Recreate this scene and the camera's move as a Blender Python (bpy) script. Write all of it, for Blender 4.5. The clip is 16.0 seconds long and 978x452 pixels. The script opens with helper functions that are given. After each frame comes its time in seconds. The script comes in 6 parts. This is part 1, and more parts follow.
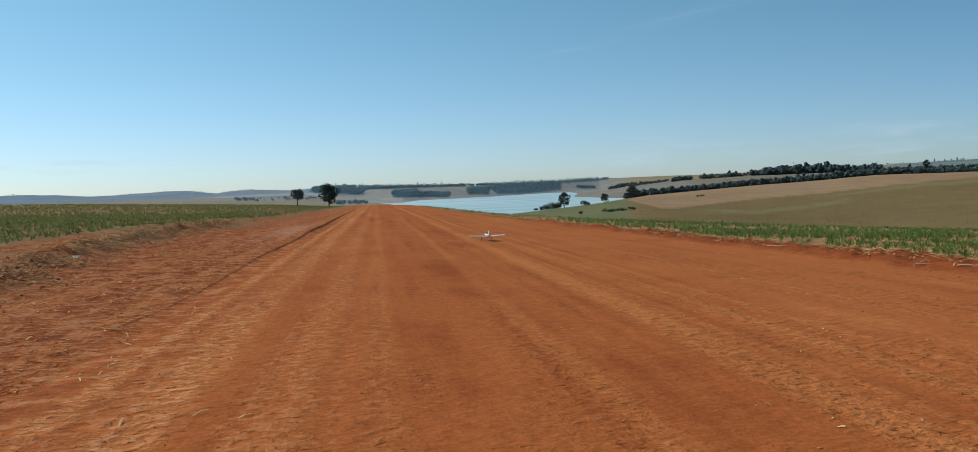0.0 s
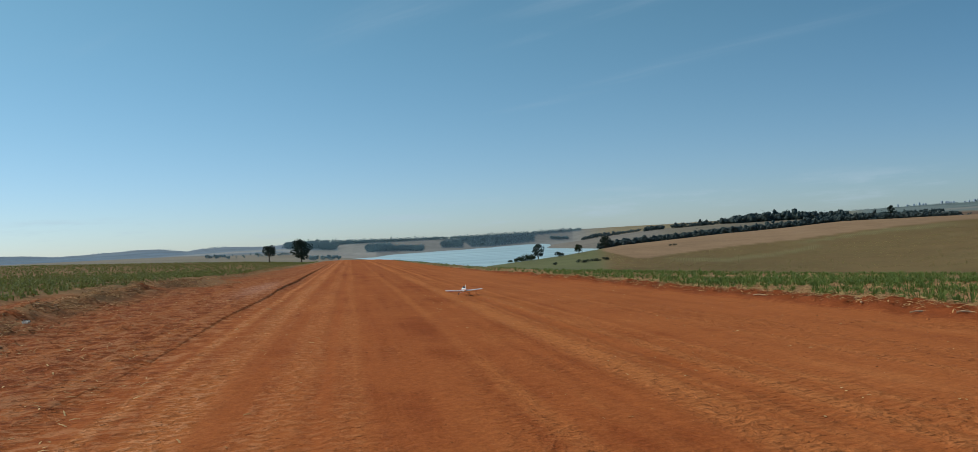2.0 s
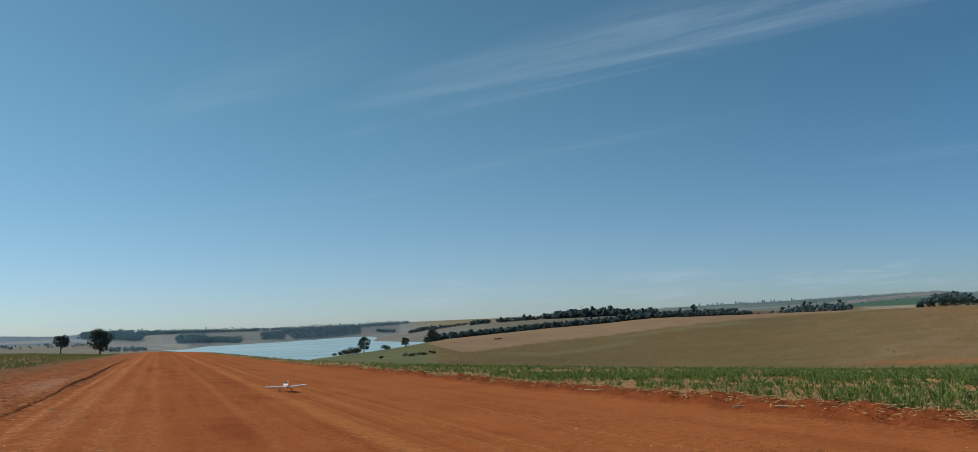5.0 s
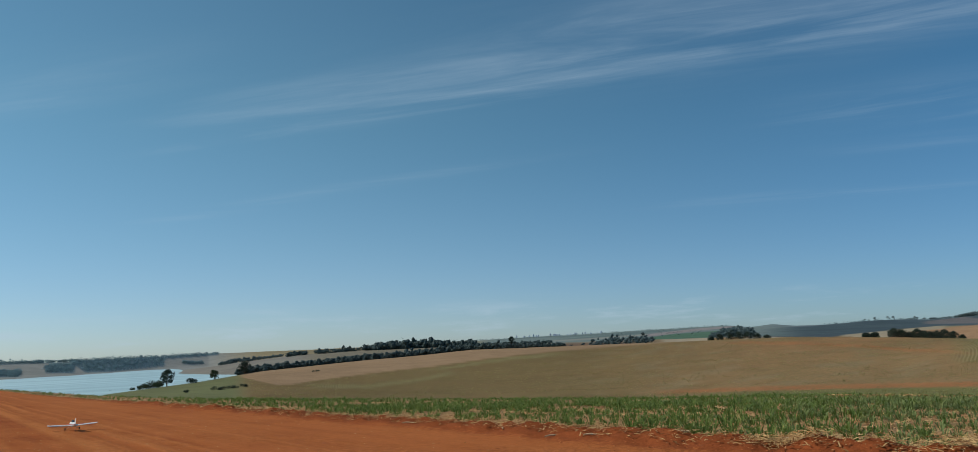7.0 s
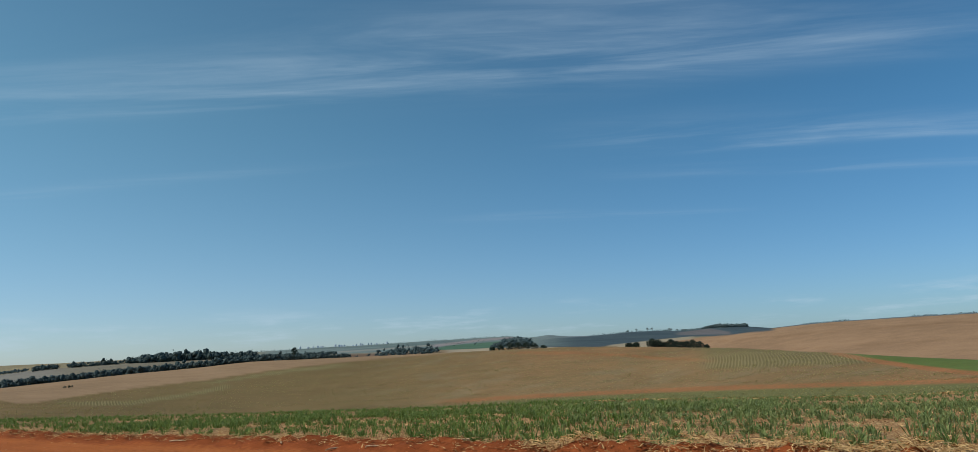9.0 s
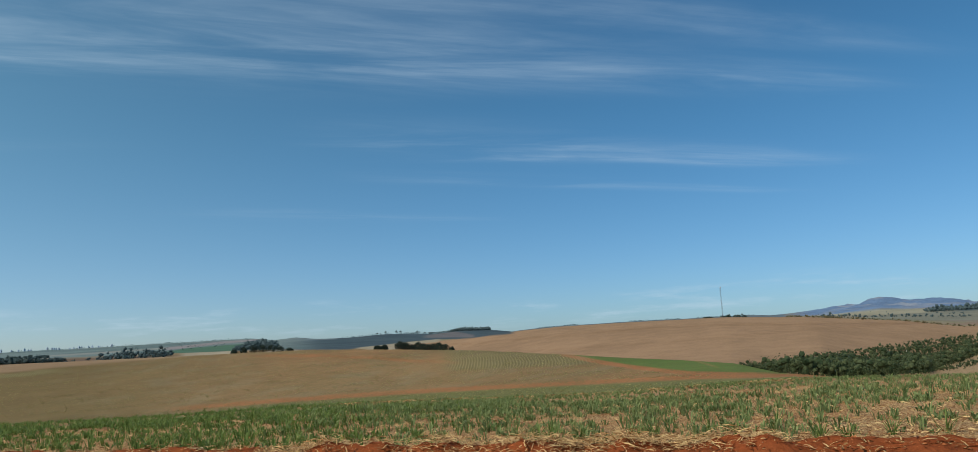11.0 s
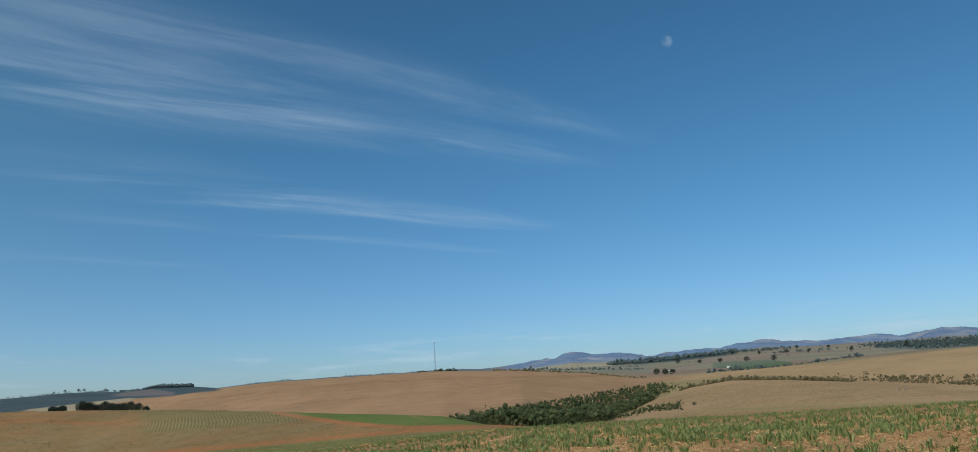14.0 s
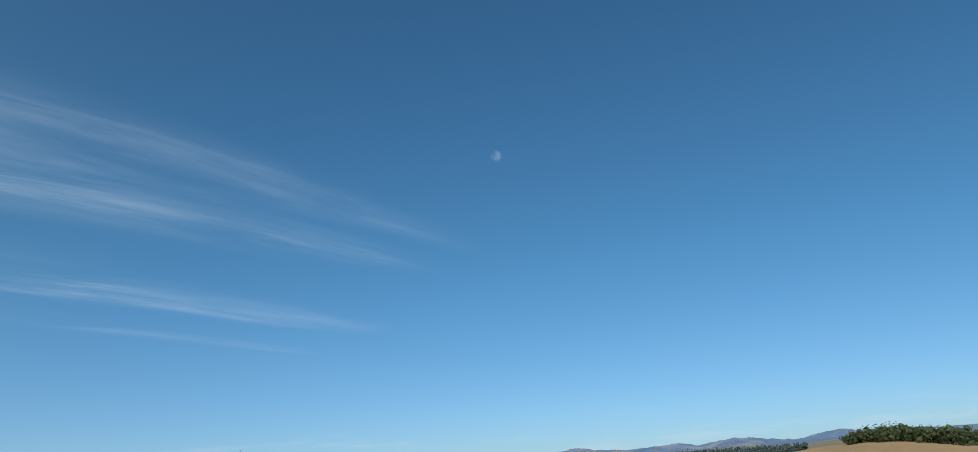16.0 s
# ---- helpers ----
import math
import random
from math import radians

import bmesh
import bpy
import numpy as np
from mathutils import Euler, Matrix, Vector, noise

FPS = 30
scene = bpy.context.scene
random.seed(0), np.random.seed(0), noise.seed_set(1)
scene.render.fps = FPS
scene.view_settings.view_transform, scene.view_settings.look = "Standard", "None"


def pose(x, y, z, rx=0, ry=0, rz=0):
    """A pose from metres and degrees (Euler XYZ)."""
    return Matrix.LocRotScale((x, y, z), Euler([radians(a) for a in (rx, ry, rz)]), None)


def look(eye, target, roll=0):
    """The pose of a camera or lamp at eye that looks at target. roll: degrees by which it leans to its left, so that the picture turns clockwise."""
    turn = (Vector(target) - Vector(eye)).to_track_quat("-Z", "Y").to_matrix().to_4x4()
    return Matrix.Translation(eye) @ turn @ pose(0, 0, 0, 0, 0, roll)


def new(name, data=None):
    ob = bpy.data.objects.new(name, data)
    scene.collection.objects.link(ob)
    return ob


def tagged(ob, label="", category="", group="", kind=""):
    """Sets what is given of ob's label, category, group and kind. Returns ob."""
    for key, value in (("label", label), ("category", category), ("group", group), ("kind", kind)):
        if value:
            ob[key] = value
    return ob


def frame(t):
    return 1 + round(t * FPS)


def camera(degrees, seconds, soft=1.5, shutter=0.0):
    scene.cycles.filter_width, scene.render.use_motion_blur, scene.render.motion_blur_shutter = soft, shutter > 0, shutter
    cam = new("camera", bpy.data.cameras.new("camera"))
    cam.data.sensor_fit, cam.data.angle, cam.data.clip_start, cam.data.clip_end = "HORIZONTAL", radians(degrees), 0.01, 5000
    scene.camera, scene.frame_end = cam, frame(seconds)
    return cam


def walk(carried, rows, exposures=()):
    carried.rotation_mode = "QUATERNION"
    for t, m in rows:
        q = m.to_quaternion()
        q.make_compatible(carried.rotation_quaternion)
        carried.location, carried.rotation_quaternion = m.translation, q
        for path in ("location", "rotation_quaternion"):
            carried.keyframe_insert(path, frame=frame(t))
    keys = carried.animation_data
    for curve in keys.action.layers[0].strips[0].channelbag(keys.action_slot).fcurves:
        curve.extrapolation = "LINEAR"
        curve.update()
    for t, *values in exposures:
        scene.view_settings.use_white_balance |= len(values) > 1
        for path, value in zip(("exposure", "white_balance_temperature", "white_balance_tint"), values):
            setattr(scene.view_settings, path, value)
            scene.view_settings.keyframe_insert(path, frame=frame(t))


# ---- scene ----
cam = camera(65.5, 16.0, soft=0.6)
# seconds, place, tilt, lean, heading
PATH = [
    (0.0, 0.000, 0.000, 1.6, 87.30, 2.00, -0.10),
    (0.5, 0.000, 0.290, 1.6, 88.75, 4.47, 0.40),
    (1.0, -0.010, 0.430, 1.6, 88.15, 3.50, 0.47),
    (1.5, -0.040, 0.600, 1.6, 88.87, 1.90, -1.51),
    (2.0, -0.080, 0.790, 1.6, 91.18, 3.06, -2.07),
    (2.5, -0.100, 0.880, 1.6, 92.21, 3.77, -1.81),
    (3.0, -0.100, 1.170, 1.6, 94.96, 4.17, -2.70),
    (3.5, -0.120, 1.330, 1.6, 96.22, 3.08, -6.74),
    (4.0, -0.140, 1.400, 1.6, 96.99, 2.57, -9.72),
    (4.2, -0.150, 1.420, 1.6, 96.76, 2.08, -10.55),
    (6.3, -0.160, 1.450, 1.6, 99.00, 3.41, -23.73),
    (6.5, -0.160, 1.450, 1.6, 98.80, 2.74, -24.95),
    (7.0, -0.160, 1.450, 1.6, 99.31, 2.32, -28.34),
    (7.5, -0.160, 1.450, 1.6, 98.25, 2.26, -31.56),
    (8.0, -0.160, 1.450, 1.6, 98.33, 2.31, -33.45),
    (8.5, -0.160, 1.450, 1.6, 99.17, 2.39, -37.87),
    (9.0, -0.160, 1.450, 1.6, 99.40, 2.72, -44.20),
    (9.2, -0.160, 1.450, 1.6, 99.20, 3.69, -47.01),
    (11.3, -0.160, 1.450, 1.6, 99.22, 2.68, -65.63),
    (11.5, -0.160, 1.450, 1.6, 99.62, 2.77, -67.82),
    (12.0, -0.160, 1.450, 1.6, 100.03, 1.92, -72.82),
    (12.5, -0.160, 1.450, 1.6, 100.12, 2.18, -76.62),
    (13.0, -0.160, 1.450, 1.6, 100.29, 2.67, -80.87),
    (13.5, -0.160, 1.450, 1.6, 101.20, 3.42, -82.91),
    (14.0, -0.160, 1.450, 1.6, 101.51, 3.64, -83.73),
    (14.5, -0.160, 1.450, 1.6, 102.31, 4.02, -85.60),
    (15.0, -0.160, 1.450, 1.6, 103.67, 3.76, -87.63),
    (15.5, -0.160, 1.450, 1.6, 105.78, 3.64, -92.78),
    (15.8, -0.160, 1.450, 1.6, 107.48, 3.72, -95.39),
    (16.0, -0.160, 1.450, 1.6, 108.39, 3.94, -97.10),
]
EXPOSURE = [(0.0, 0.02), (0.5, -0.07), (1.0, -0.08), (1.5, -0.07), (2.0, -0.20), (3.0, -0.20), (4.0, -0.25), (6.5, -0.18), (8.0, -0.17), (8.5, -0.14), (9.0, -0.03), (11.5, 0.05), (12.5, 0.06), (14.0, 0.0), (15.0, -0.04), (15.5, -0.02), (16.0, 0.13)]
walk(cam, [(r[0], pose(*r[1:])) for r in PATH], EXPOSURE)

# ---- world, sun ----
SUN_BEARING, SUN_HEIGHT = -62.0, 42.0


def bearing(b, r, z=0.0):
    """A place at a bearing (degrees, clockwise from the first heading) and a distance."""
    return Vector((r * math.sin(radians(b)), r * math.cos(radians(b)), z))


class Nodes:
    """Short words for building a node tree."""

    def __init__(self, tree):
        self.tree = tree
        self.links = tree.links

    def add(self, kind):
        return self.tree.nodes.new(kind)

    def put(self, socket, value):
        if isinstance(value, bpy.types.NodeSocket):
            self.links.new(value, socket)
        elif value is not None:
            socket.default_value = value

    def math(self, op, a, b=0.0, clamp=False):
        n = self.add("ShaderNodeMath")
        n.operation, n.use_clamp = op, clamp
        self.put(n.inputs[0], a)
        self.put(n.inputs[1], b)
        return n.outputs[0]

    def mix(self, fac, a, b, blend="MIX"):
        n = self.add("ShaderNodeMix")
        n.data_type, n.blend_type = "RGBA", blend
        self.put(n.inputs[0], fac)
        self.put(n.inputs[6], a)
        self.put(n.inputs[7], b)
        return n.outputs[2]

    def noise(self, vector, scale, detail=4.0, rough=0.55, distortion=0.0):
        n = self.add("ShaderNodeTexNoise")
        self.put(n.inputs["Vector"], vector)
        self.put(n.inputs["Scale"], scale)
        self.put(n.inputs["Detail"], detail)
        self.put(n.inputs["Roughness"], rough)
        self.put(n.inputs["Distortion"], distortion)
        return n.outputs["Fac"]

    def ramp(self, value, low, high, a=0.0, b=1.0):
        n = self.add("ShaderNodeMapRange")
        n.interpolation_type = "SMOOTHSTEP"
        self.put(n.inputs[0], value)
        for k, v in enumerate((low, high, a, b)):
            n.inputs[k + 1].default_value = v
        return n.outputs[0]

    def noise_colour(self, vector, scale):
        n = self.add("ShaderNodeTexNoise")
        self.put(n.inputs["Vector"], vector)
        n.inputs["Scale"].default_value, n.inputs["Detail"].default_value = scale, 3.0
        return n.outputs["Color"]

    def mapped(self, vector, turn=0.0, scale=(1, 1, 1)):
        n = self.add("ShaderNodeMapping")
        self.put(n.inputs[0], vector)
        n.inputs["Rotation"].default_value = (0, 0, radians(turn))
        n.inputs["Scale"].default_value = scale
        return n.outputs[0]


world = bpy.data.worlds.new("sky")
scene.world = world
world.use_nodes = True
world.node_tree.nodes.clear()
W = Nodes(world.node_tree)
sky = W.add("ShaderNodeTexSky")
sky.sky_type, sky.sun_disc = "NISHITA", False
sky.sun_elevation, sky.sun_rotation = radians(SUN_HEIGHT), radians(SUN_BEARING)
sky.altitude, sky.air_density, sky.dust_density, sky.ozone_density = 700, 1.0, 0.6, 1.6
direction = W.add("ShaderNodeTexCoord").outputs["Generated"]
parts = W.add("ShaderNodeSeparateXYZ")
W.links.new(direction, parts.inputs[0])
up = W.math("MAXIMUM", parts.outputs[2], 0.02)
flat_x = W.math("DIVIDE", parts.outputs[0], up)
flat_y = W.math("DIVIDE", parts.outputs[1], up)
across = W.math("ADD", W.math("MULTIPLY", flat_x, 0.717), W.math("MULTIPLY", flat_y, 0.697))
along = W.math("SUBTRACT", W.math("MULTIPLY", flat_x, 0.697), W.math("MULTIPLY", flat_y, 0.717))
sheet = W.add("ShaderNodeCombineXYZ")
W.links.new(across, sheet.inputs[0])
W.links.new(W.math("MULTIPLY", along, 0.22), sheet.inputs[1])
wobble = W.noise(sheet.outputs[0], 1.7, 2.0)
bent = W.math("ADD", across, W.math("MULTIPLY", W.math("SUBTRACT", wobble, 0.5), 0.34))
thread = W.add("ShaderNodeCombineXYZ")
W.links.new(W.math("ADD", across, W.math("MULTIPLY", W.math("SUBTRACT", wobble, 0.5), 0.30)), thread.inputs[0])
W.links.new(W.math("MULTIPLY", along, 0.13), thread.inputs[1])
fibre = W.ramp(W.noise(sheet.outputs[0], 2.6, 6.0, 0.60, 0.6), 0.34, 0.70, 0.05, 1.0)
strands = W.ramp(W.noise(thread.outputs[0], 9.0, 5.0, 0.62, 0.35), 0.28, 0.72, 0.42, 1.08)
fibre = W.math("MULTIPLY", fibre, strands)
veil = None
# high cirrus bands, blown along one direction: place across at both ends, half width at both ends, start, end, strength
for p0, p1, h0, h1, start, end, strength in (
        (2.92, 2.66, 0.05, 0.10, -2.5, -0.6, 0.36), (2.14, 1.92, 0.15, 0.12, -3.0, -1.7, 0.20), (2.62, 2.46, 0.17, 0.30, -2.1, 1.0, 0.26),
        (2.44, 2.54, 0.30, 0.08, -0.5, 2.5, 0.34), (1.96, 2.11, 0.17, 0.05, 0.1, 2.3, 0.24), (3.58, 3.74, 0.26, 0.09, 0.5, 3.5, 0.31),
        (3.86, 3.86, 0.10, 0.05, 1.1, 3.1, 0.29), (4.35, 4.65, 0.14, 0.08, 0.8, 3.9, 0.19), (4.45, 3.70, 0.09, 0.08, -3.8, -0.8, 0.17),
        (5.55, 5.95, 0.16, 0.12, -0.3, 1.7, 0.17), (1.10, 1.45, 0.10, 0.10, -3.9, -3.4, 0.14)):
    t = W.ramp(along, start - 0.6, end + 0.6)
    t.node.interpolation_type = "LINEAR"
    middle = W.math("ADD", W.math("MULTIPLY", t, p1 - p0), p0)
    half = W.math("ADD", W.math("MULTIPLY", t, (h1 - h0) * 1.15), h0 * 1.15)
    offset = W.math("DIVIDE", W.math("SUBTRACT", bent, middle), half)
    band = W.math("POWER", 2.718, W.math("MULTIPLY", W.math("MULTIPLY", offset, offset), -1.0))
    ends = W.math("MULTIPLY", W.ramp(along, start - 0.5, start + 0.5), W.ramp(along, end + 0.5, end - 0.7))
    band = W.math("MULTIPLY", W.math("MULTIPLY", band, ends), strength)
    veil = band if veil is None else W.math("ADD", veil, band)
veil = W.math("MULTIPLY", veil, fibre)
# small puffs low over the hills
low = W.mapped(direction, 0, (1, 1, 7))
puffs = W.math("MULTIPLY", W.ramp(W.noise(low, 7.0, 6.0, 0.6), 0.50, 0.72), 0.50)
puffs = W.math("MULTIPLY", puffs, W.math("MULTIPLY", W.ramp(parts.outputs[2], 0.014, 0.026), W.ramp(parts.outputs[2], 0.075, 0.04)))
veil = W.math("ADD", veil, puffs, clamp=True)
# the day moon
moon_way = Vector((math.sin(radians(99.4)) * math.cos(radians(23.55)), math.cos(radians(99.4)) * math.cos(radians(23.55)), math.sin(radians(23.55))))
dot = W.add("ShaderNodeVectorMath")
dot.operation = "DOT_PRODUCT"
W.links.new(direction, dot.inputs[0])
dot.inputs[1].default_value = moon_way
disc = W.ramp(dot.outputs["Value"], math.cos(radians(0.50)), math.cos(radians(0.12)))
disc = W.math("MULTIPLY", disc, W.ramp(W.noise(direction, 120.0, 3.0), 0.32, 0.62, 0.10, 0.60))
veil = W.math("MAXIMUM", W.math("MULTIPLY", veil, 0.85), W.math("MULTIPLY", disc, 0.35))
# the clear winter air: deep blue overhead, pale blue at the horizon
toward = W.add("ShaderNodeVectorMath")
toward.operation = "DOT_PRODUCT"
W.links.new(direction, toward.inputs[0])
toward.inputs[1].default_value = bearing(SUN_BEARING, 1.0)
sunward = W.ramp(toward.outputs["Value"], -0.80, 0.32)
high = W.ramp(parts.outputs[2], -0.01, 0.34)
tint = W.mix(sunward, W.mix(high, (0.365, 0.555, 0.755, 1), (0.300, 0.620, 0.745, 1)), W.mix(high, (0.62, 0.77, 0.905, 1), (0.570, 0.865, 0.82, 1)))
air = W.mix(1.0, sky.outputs[0], tint, "MULTIPLY")
haze = W.ramp(parts.outputs[2], 0.16, 0.0)
air = W.mix(haze, air, W.mix(1.0, air, W.mix(sunward, (1.0, 0.985, 1.05, 1), (0.985, 0.975, 1.07, 1)), "MULTIPLY"))
clouded = W.mix(veil, air, (4.2, 5.4, 6.4, 1))
backdrop = W.add("ShaderNodeBackground")
W.links.new(clouded, backdrop.inputs[0])
backdrop.inputs[1].default_value = 0.119
W.links.new(backdrop.outputs[0], W.add("ShaderNodeOutputWorld").inputs[0])

lamp = bpy.data.lights.new("sun", "SUN")
lamp.energy, lamp.angle, lamp.color = 3.4, radians(0.53), (1.0, 0.95, 0.87)
sun = new("sun", lamp)
sun.matrix_world = look(bearing(SUN_BEARING, 60 * math.cos(radians(SUN_HEIGHT)), 60 * math.sin(radians(SUN_HEIGHT))), (0, 0, 0))

# ---- materials ----
def material(name):
    m = bpy.data.materials.new(name)
    m.use_nodes = True
    m.node_tree.nodes.clear()
    n = Nodes(m.node_tree)
    shader = n.add("ShaderNodeBsdfPrincipled")
    n.links.new(shader.outputs[0], n.add("ShaderNodeOutputMaterial").inputs[0])
    return m, n, shader


def plain(name, colour, rough=0.6, metal=0.0, vary=0.25, scale=6.0, bump=0.1):
    """A painted or natural surface with two scales of mottling and a fine relief."""
    m, n, s = material(name)
    at = n.add("ShaderNodeNewGeometry").outputs["Position"]
    big, small = n.noise(at, scale * 0.2, 3.0), n.noise(at, scale, 5.0)
    value = n.math("ADD", n.math("MULTIPLY", big, 0.6), n.math("MULTIPLY", small, 0.4))
    dark = tuple(c * (1 - vary) for c in colour) + (1,)
    light = tuple(min(1, c * (1 + vary)) for c in colour) + (1,)
    n.put(s.inputs["Base Color"], n.mix(n.ramp(value, 0.3, 0.7), dark, light))
    s.inputs["Roughness"].default_value, s.inputs["Metallic"].default_value = rough, metal
    s.inputs["Specular IOR Level"].default_value = 0.05 if rough >= 0.85 else 0.4
    b = n.add("ShaderNodeBump")
    b.inputs["Strength"].default_value = bump
    b.inputs["Distance"].default_value = 0.02
    n.put(b.inputs["Height"], small)
    n.put(s.inputs["Normal"], b.outputs[0])
    return m


def leafy(name, colour, other, rough=0.6, sheer=0.0):
    """Leaves: the tint changes from leaf to leaf and over the crown."""
    m, n, s = material(name)
    geo = n.add("ShaderNodeNewGeometry")
    value = n.math("ADD", n.math("MULTIPLY", geo.outputs["Random Per Island"], 0.55),
                   n.math("MULTIPLY", n.noise(geo.outputs["Position"], 0.25, 3.0), 0.45))
    n.put(s.inputs["Base Color"], n.mix(n.ramp(value, 0.15, 0.85), (*colour, 1), (*other, 1)))
    s.inputs["Roughness"].default_value = rough
    s.inputs["Specular IOR Level"].default_value = 0.06
    if sheer:
        out = next(x for x in n.tree.nodes if x.type == "OUTPUT_MATERIAL")
        thin = n.add("ShaderNodeBsdfTranslucent")
        n.put(thin.inputs[0], n.mix(0.5, (*colour, 1), (*other, 1)))
        blend = n.add("ShaderNodeMixShader")
        blend.inputs[0].default_value = sheer
        n.links.new(s.outputs[0], blend.inputs[1])
        n.links.new(thin.outputs[0], blend.inputs[2])
        n.links.new(blend.outputs[0], out.inputs[0])
    return m


RUNWAY_TURN = 8.3  # the strip runs this many degrees to the left of the first heading


def ground_material():
    m, n, s = material("red_earth_and_fields")
    at = n.add("ShaderNodeNewGeometry").outputs["Position"]
    painted = n.add("ShaderNodeAttribute")
    painted.attribute_name = "land"
    land = painted.outputs["Color"]
    use = n.add("ShaderNodeAttribute")
    use.attribute_name = "use"
    split = n.add("ShaderNodeSeparateColor")
    n.links.new(use.outputs["Color"], split.inputs[0])
    dirt, sown, far = split.outputs[0], split.outputs[1], split.outputs[2]
    strip = n.mapped(at, -RUNWAY_TURN)
    # packed earth: long wheel-swept streaks, crusts across them, grit
    lanes = n.noise(n.mapped(strip, 0, (1.5, 0.030, 1)), 1.0, 6.0, 0.6)
    worn = n.noise(n.mapped(strip, 0, (0.9, 0.10, 1)), 1.0, 6.0, 0.65)
    crust = n.noise(n.mapped(strip, 0, (2.4, 8.0, 1)), 1.0, 5.0, 0.65, 0.8)
    grit = n.noise(at, 26.0, 4.0, 0.7)
    patch = n.noise(at, 0.35, 5.0, 0.6)
    tone = n.math("ADD", n.math("MULTIPLY", lanes, 0.30), n.math("MULTIPLY", worn, 0.28))
    tone = n.math("ADD", tone, n.math("MULTIPLY", patch, 0.30))
    tone = n.math("ADD", tone, n.math("MULTIPLY", grit, 0.14))
    earth = n.mix(n.ramp(tone, 0.42, 0.52), (0.270, 0.068, 0.019, 1), (0.350, 0.100, 0.028, 1))
    earth = n.mix(n.ramp(tone, 0.53, 0.64), earth, (0.43, 0.142, 0.043, 1))
    # crumbled tread marks along the wheel lanes, pale where they dried, with dark broken edges
    flake = n.noise(n.mapped(strip, 0, (6.5, 8.5, 1)), 1.0, 5.0, 0.60, 0.2)
    tread = n.ramp(n.noise(n.mapped(strip, 0, (1.1, 0.03, 1)), 1.0, 4.0, 0.6), 0.50, 0.62)
    loose = n.math("ADD", n.math("MULTIPLY", tread, 0.8), n.ramp(n.noise(n.mapped(strip, 0, (0.5, 0.22, 1)), 1.0, 4.0), 0.52, 0.68), True)
    spread = n.add("ShaderNodeSeparateXYZ")
    n.links.new(strip, spread.inputs[0])
    drift = n.math("MULTIPLY", n.math("SUBTRACT", n.noise(n.mapped(strip, 0, (0.3, 0.12, 1)), 1.0, 2.0), 0.5), 0.3)
    side = n.math("ADD", spread.outputs[0], drift)
    wheel = None
    for place, half, much in ((3.27, 0.27, 1.5), (4.34, 0.17, 1.25), (4.92, 0.10, 0.9), (3.72, 0.07, 0.7), (1.72, 0.14, 0.6), (-1.80, 0.28, 1.15), (-0.75, 0.26, 0.55), (-0.05, 0.20, 0.5), (-2.45, 0.12, 1.3), (-3.62, 0.14, 1.8), (-5.2, 0.3, 1.0), (6.6, 0.12, 0.8)):
        off = n.math("DIVIDE", n.math("SUBTRACT", side, place), half)
        bell = n.math("MULTIPLY", n.math("POWER", 2.718, n.math("MULTIPLY", n.math("POWER", n.math("ABSOLUTE", off), 3.0), -1.0)), much)
        wheel = bell if wheel is None else n.math("ADD", wheel, bell)
    wheel = n.math("MULTIPLY", wheel, n.ramp(n.noise(n.mapped(strip, 0, (0.6, 0.10, 1)), 1.0, 4.0), 0.34, 0.58, 0.50, 1.0))
    earth = n.mix(n.math("MULTIPLY", wheel, 0.42, True), earth, (0.57, 0.200, 0.060, 1))
    loose = n.math("MAXIMUM", n.math("MAXIMUM", n.math("MULTIPLY", loose, 0.6), n.ramp(side, -2.6, -3.4, 0.0, 0.9)), wheel)
    dusty = n.ramp(n.math("ADD", side, n.math("MULTIPLY", n.math("SUBTRACT", patch, 0.5), 3.0)), 3.6, 6.5)
    earth = n.mix(n.math("MULTIPLY", dusty, 0.30), earth, (0.475, 0.160, 0.050, 1))
    crumbs = n.math("MULTIPLY", n.ramp(flake, 0.50, 0.56), loose, True)
    bankward = n.ramp(side, 1.0, -0.8)
    earth = n.mix(n.math("MULTIPLY", crumbs, n.math("ADD", n.math("MULTIPLY", bankward, 0.20), 0.36)), earth, n.mix(bankward, (0.56, 0.205, 0.068, 1), (0.63, 0.285, 0.128, 1)))
    # shade under lifted crust painted as thin dark strokes across the line of travel
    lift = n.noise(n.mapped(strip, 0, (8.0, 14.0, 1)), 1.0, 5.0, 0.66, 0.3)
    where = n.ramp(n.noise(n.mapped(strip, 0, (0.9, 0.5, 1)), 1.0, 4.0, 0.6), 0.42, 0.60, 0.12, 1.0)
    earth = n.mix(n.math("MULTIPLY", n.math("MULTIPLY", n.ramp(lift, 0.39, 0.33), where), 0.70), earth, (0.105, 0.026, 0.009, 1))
    earth = n.mix(n.math("MULTIPLY", n.math("MULTIPLY", n.ramp(lift, 0.60, 0.68), where), 0.40), earth, (0.55, 0.215, 0.080, 1))
    grain = n.add("ShaderNodeCombineColor")
    fine = n.math("ADD", n.math("MULTIPLY", n.noise(at, 22.0, 4.0, 0.75), 0.62), n.math("MULTIPLY", n.noise(at, 6.0, 4.0, 0.7), 0.38))
    for k, (a, c) in enumerate(((0.93, 1.20), (0.91, 1.205), (0.90, 1.21))):
        n.links.new(n.ramp(fine, 0.38, 0.62, a, c), grain.inputs[k])
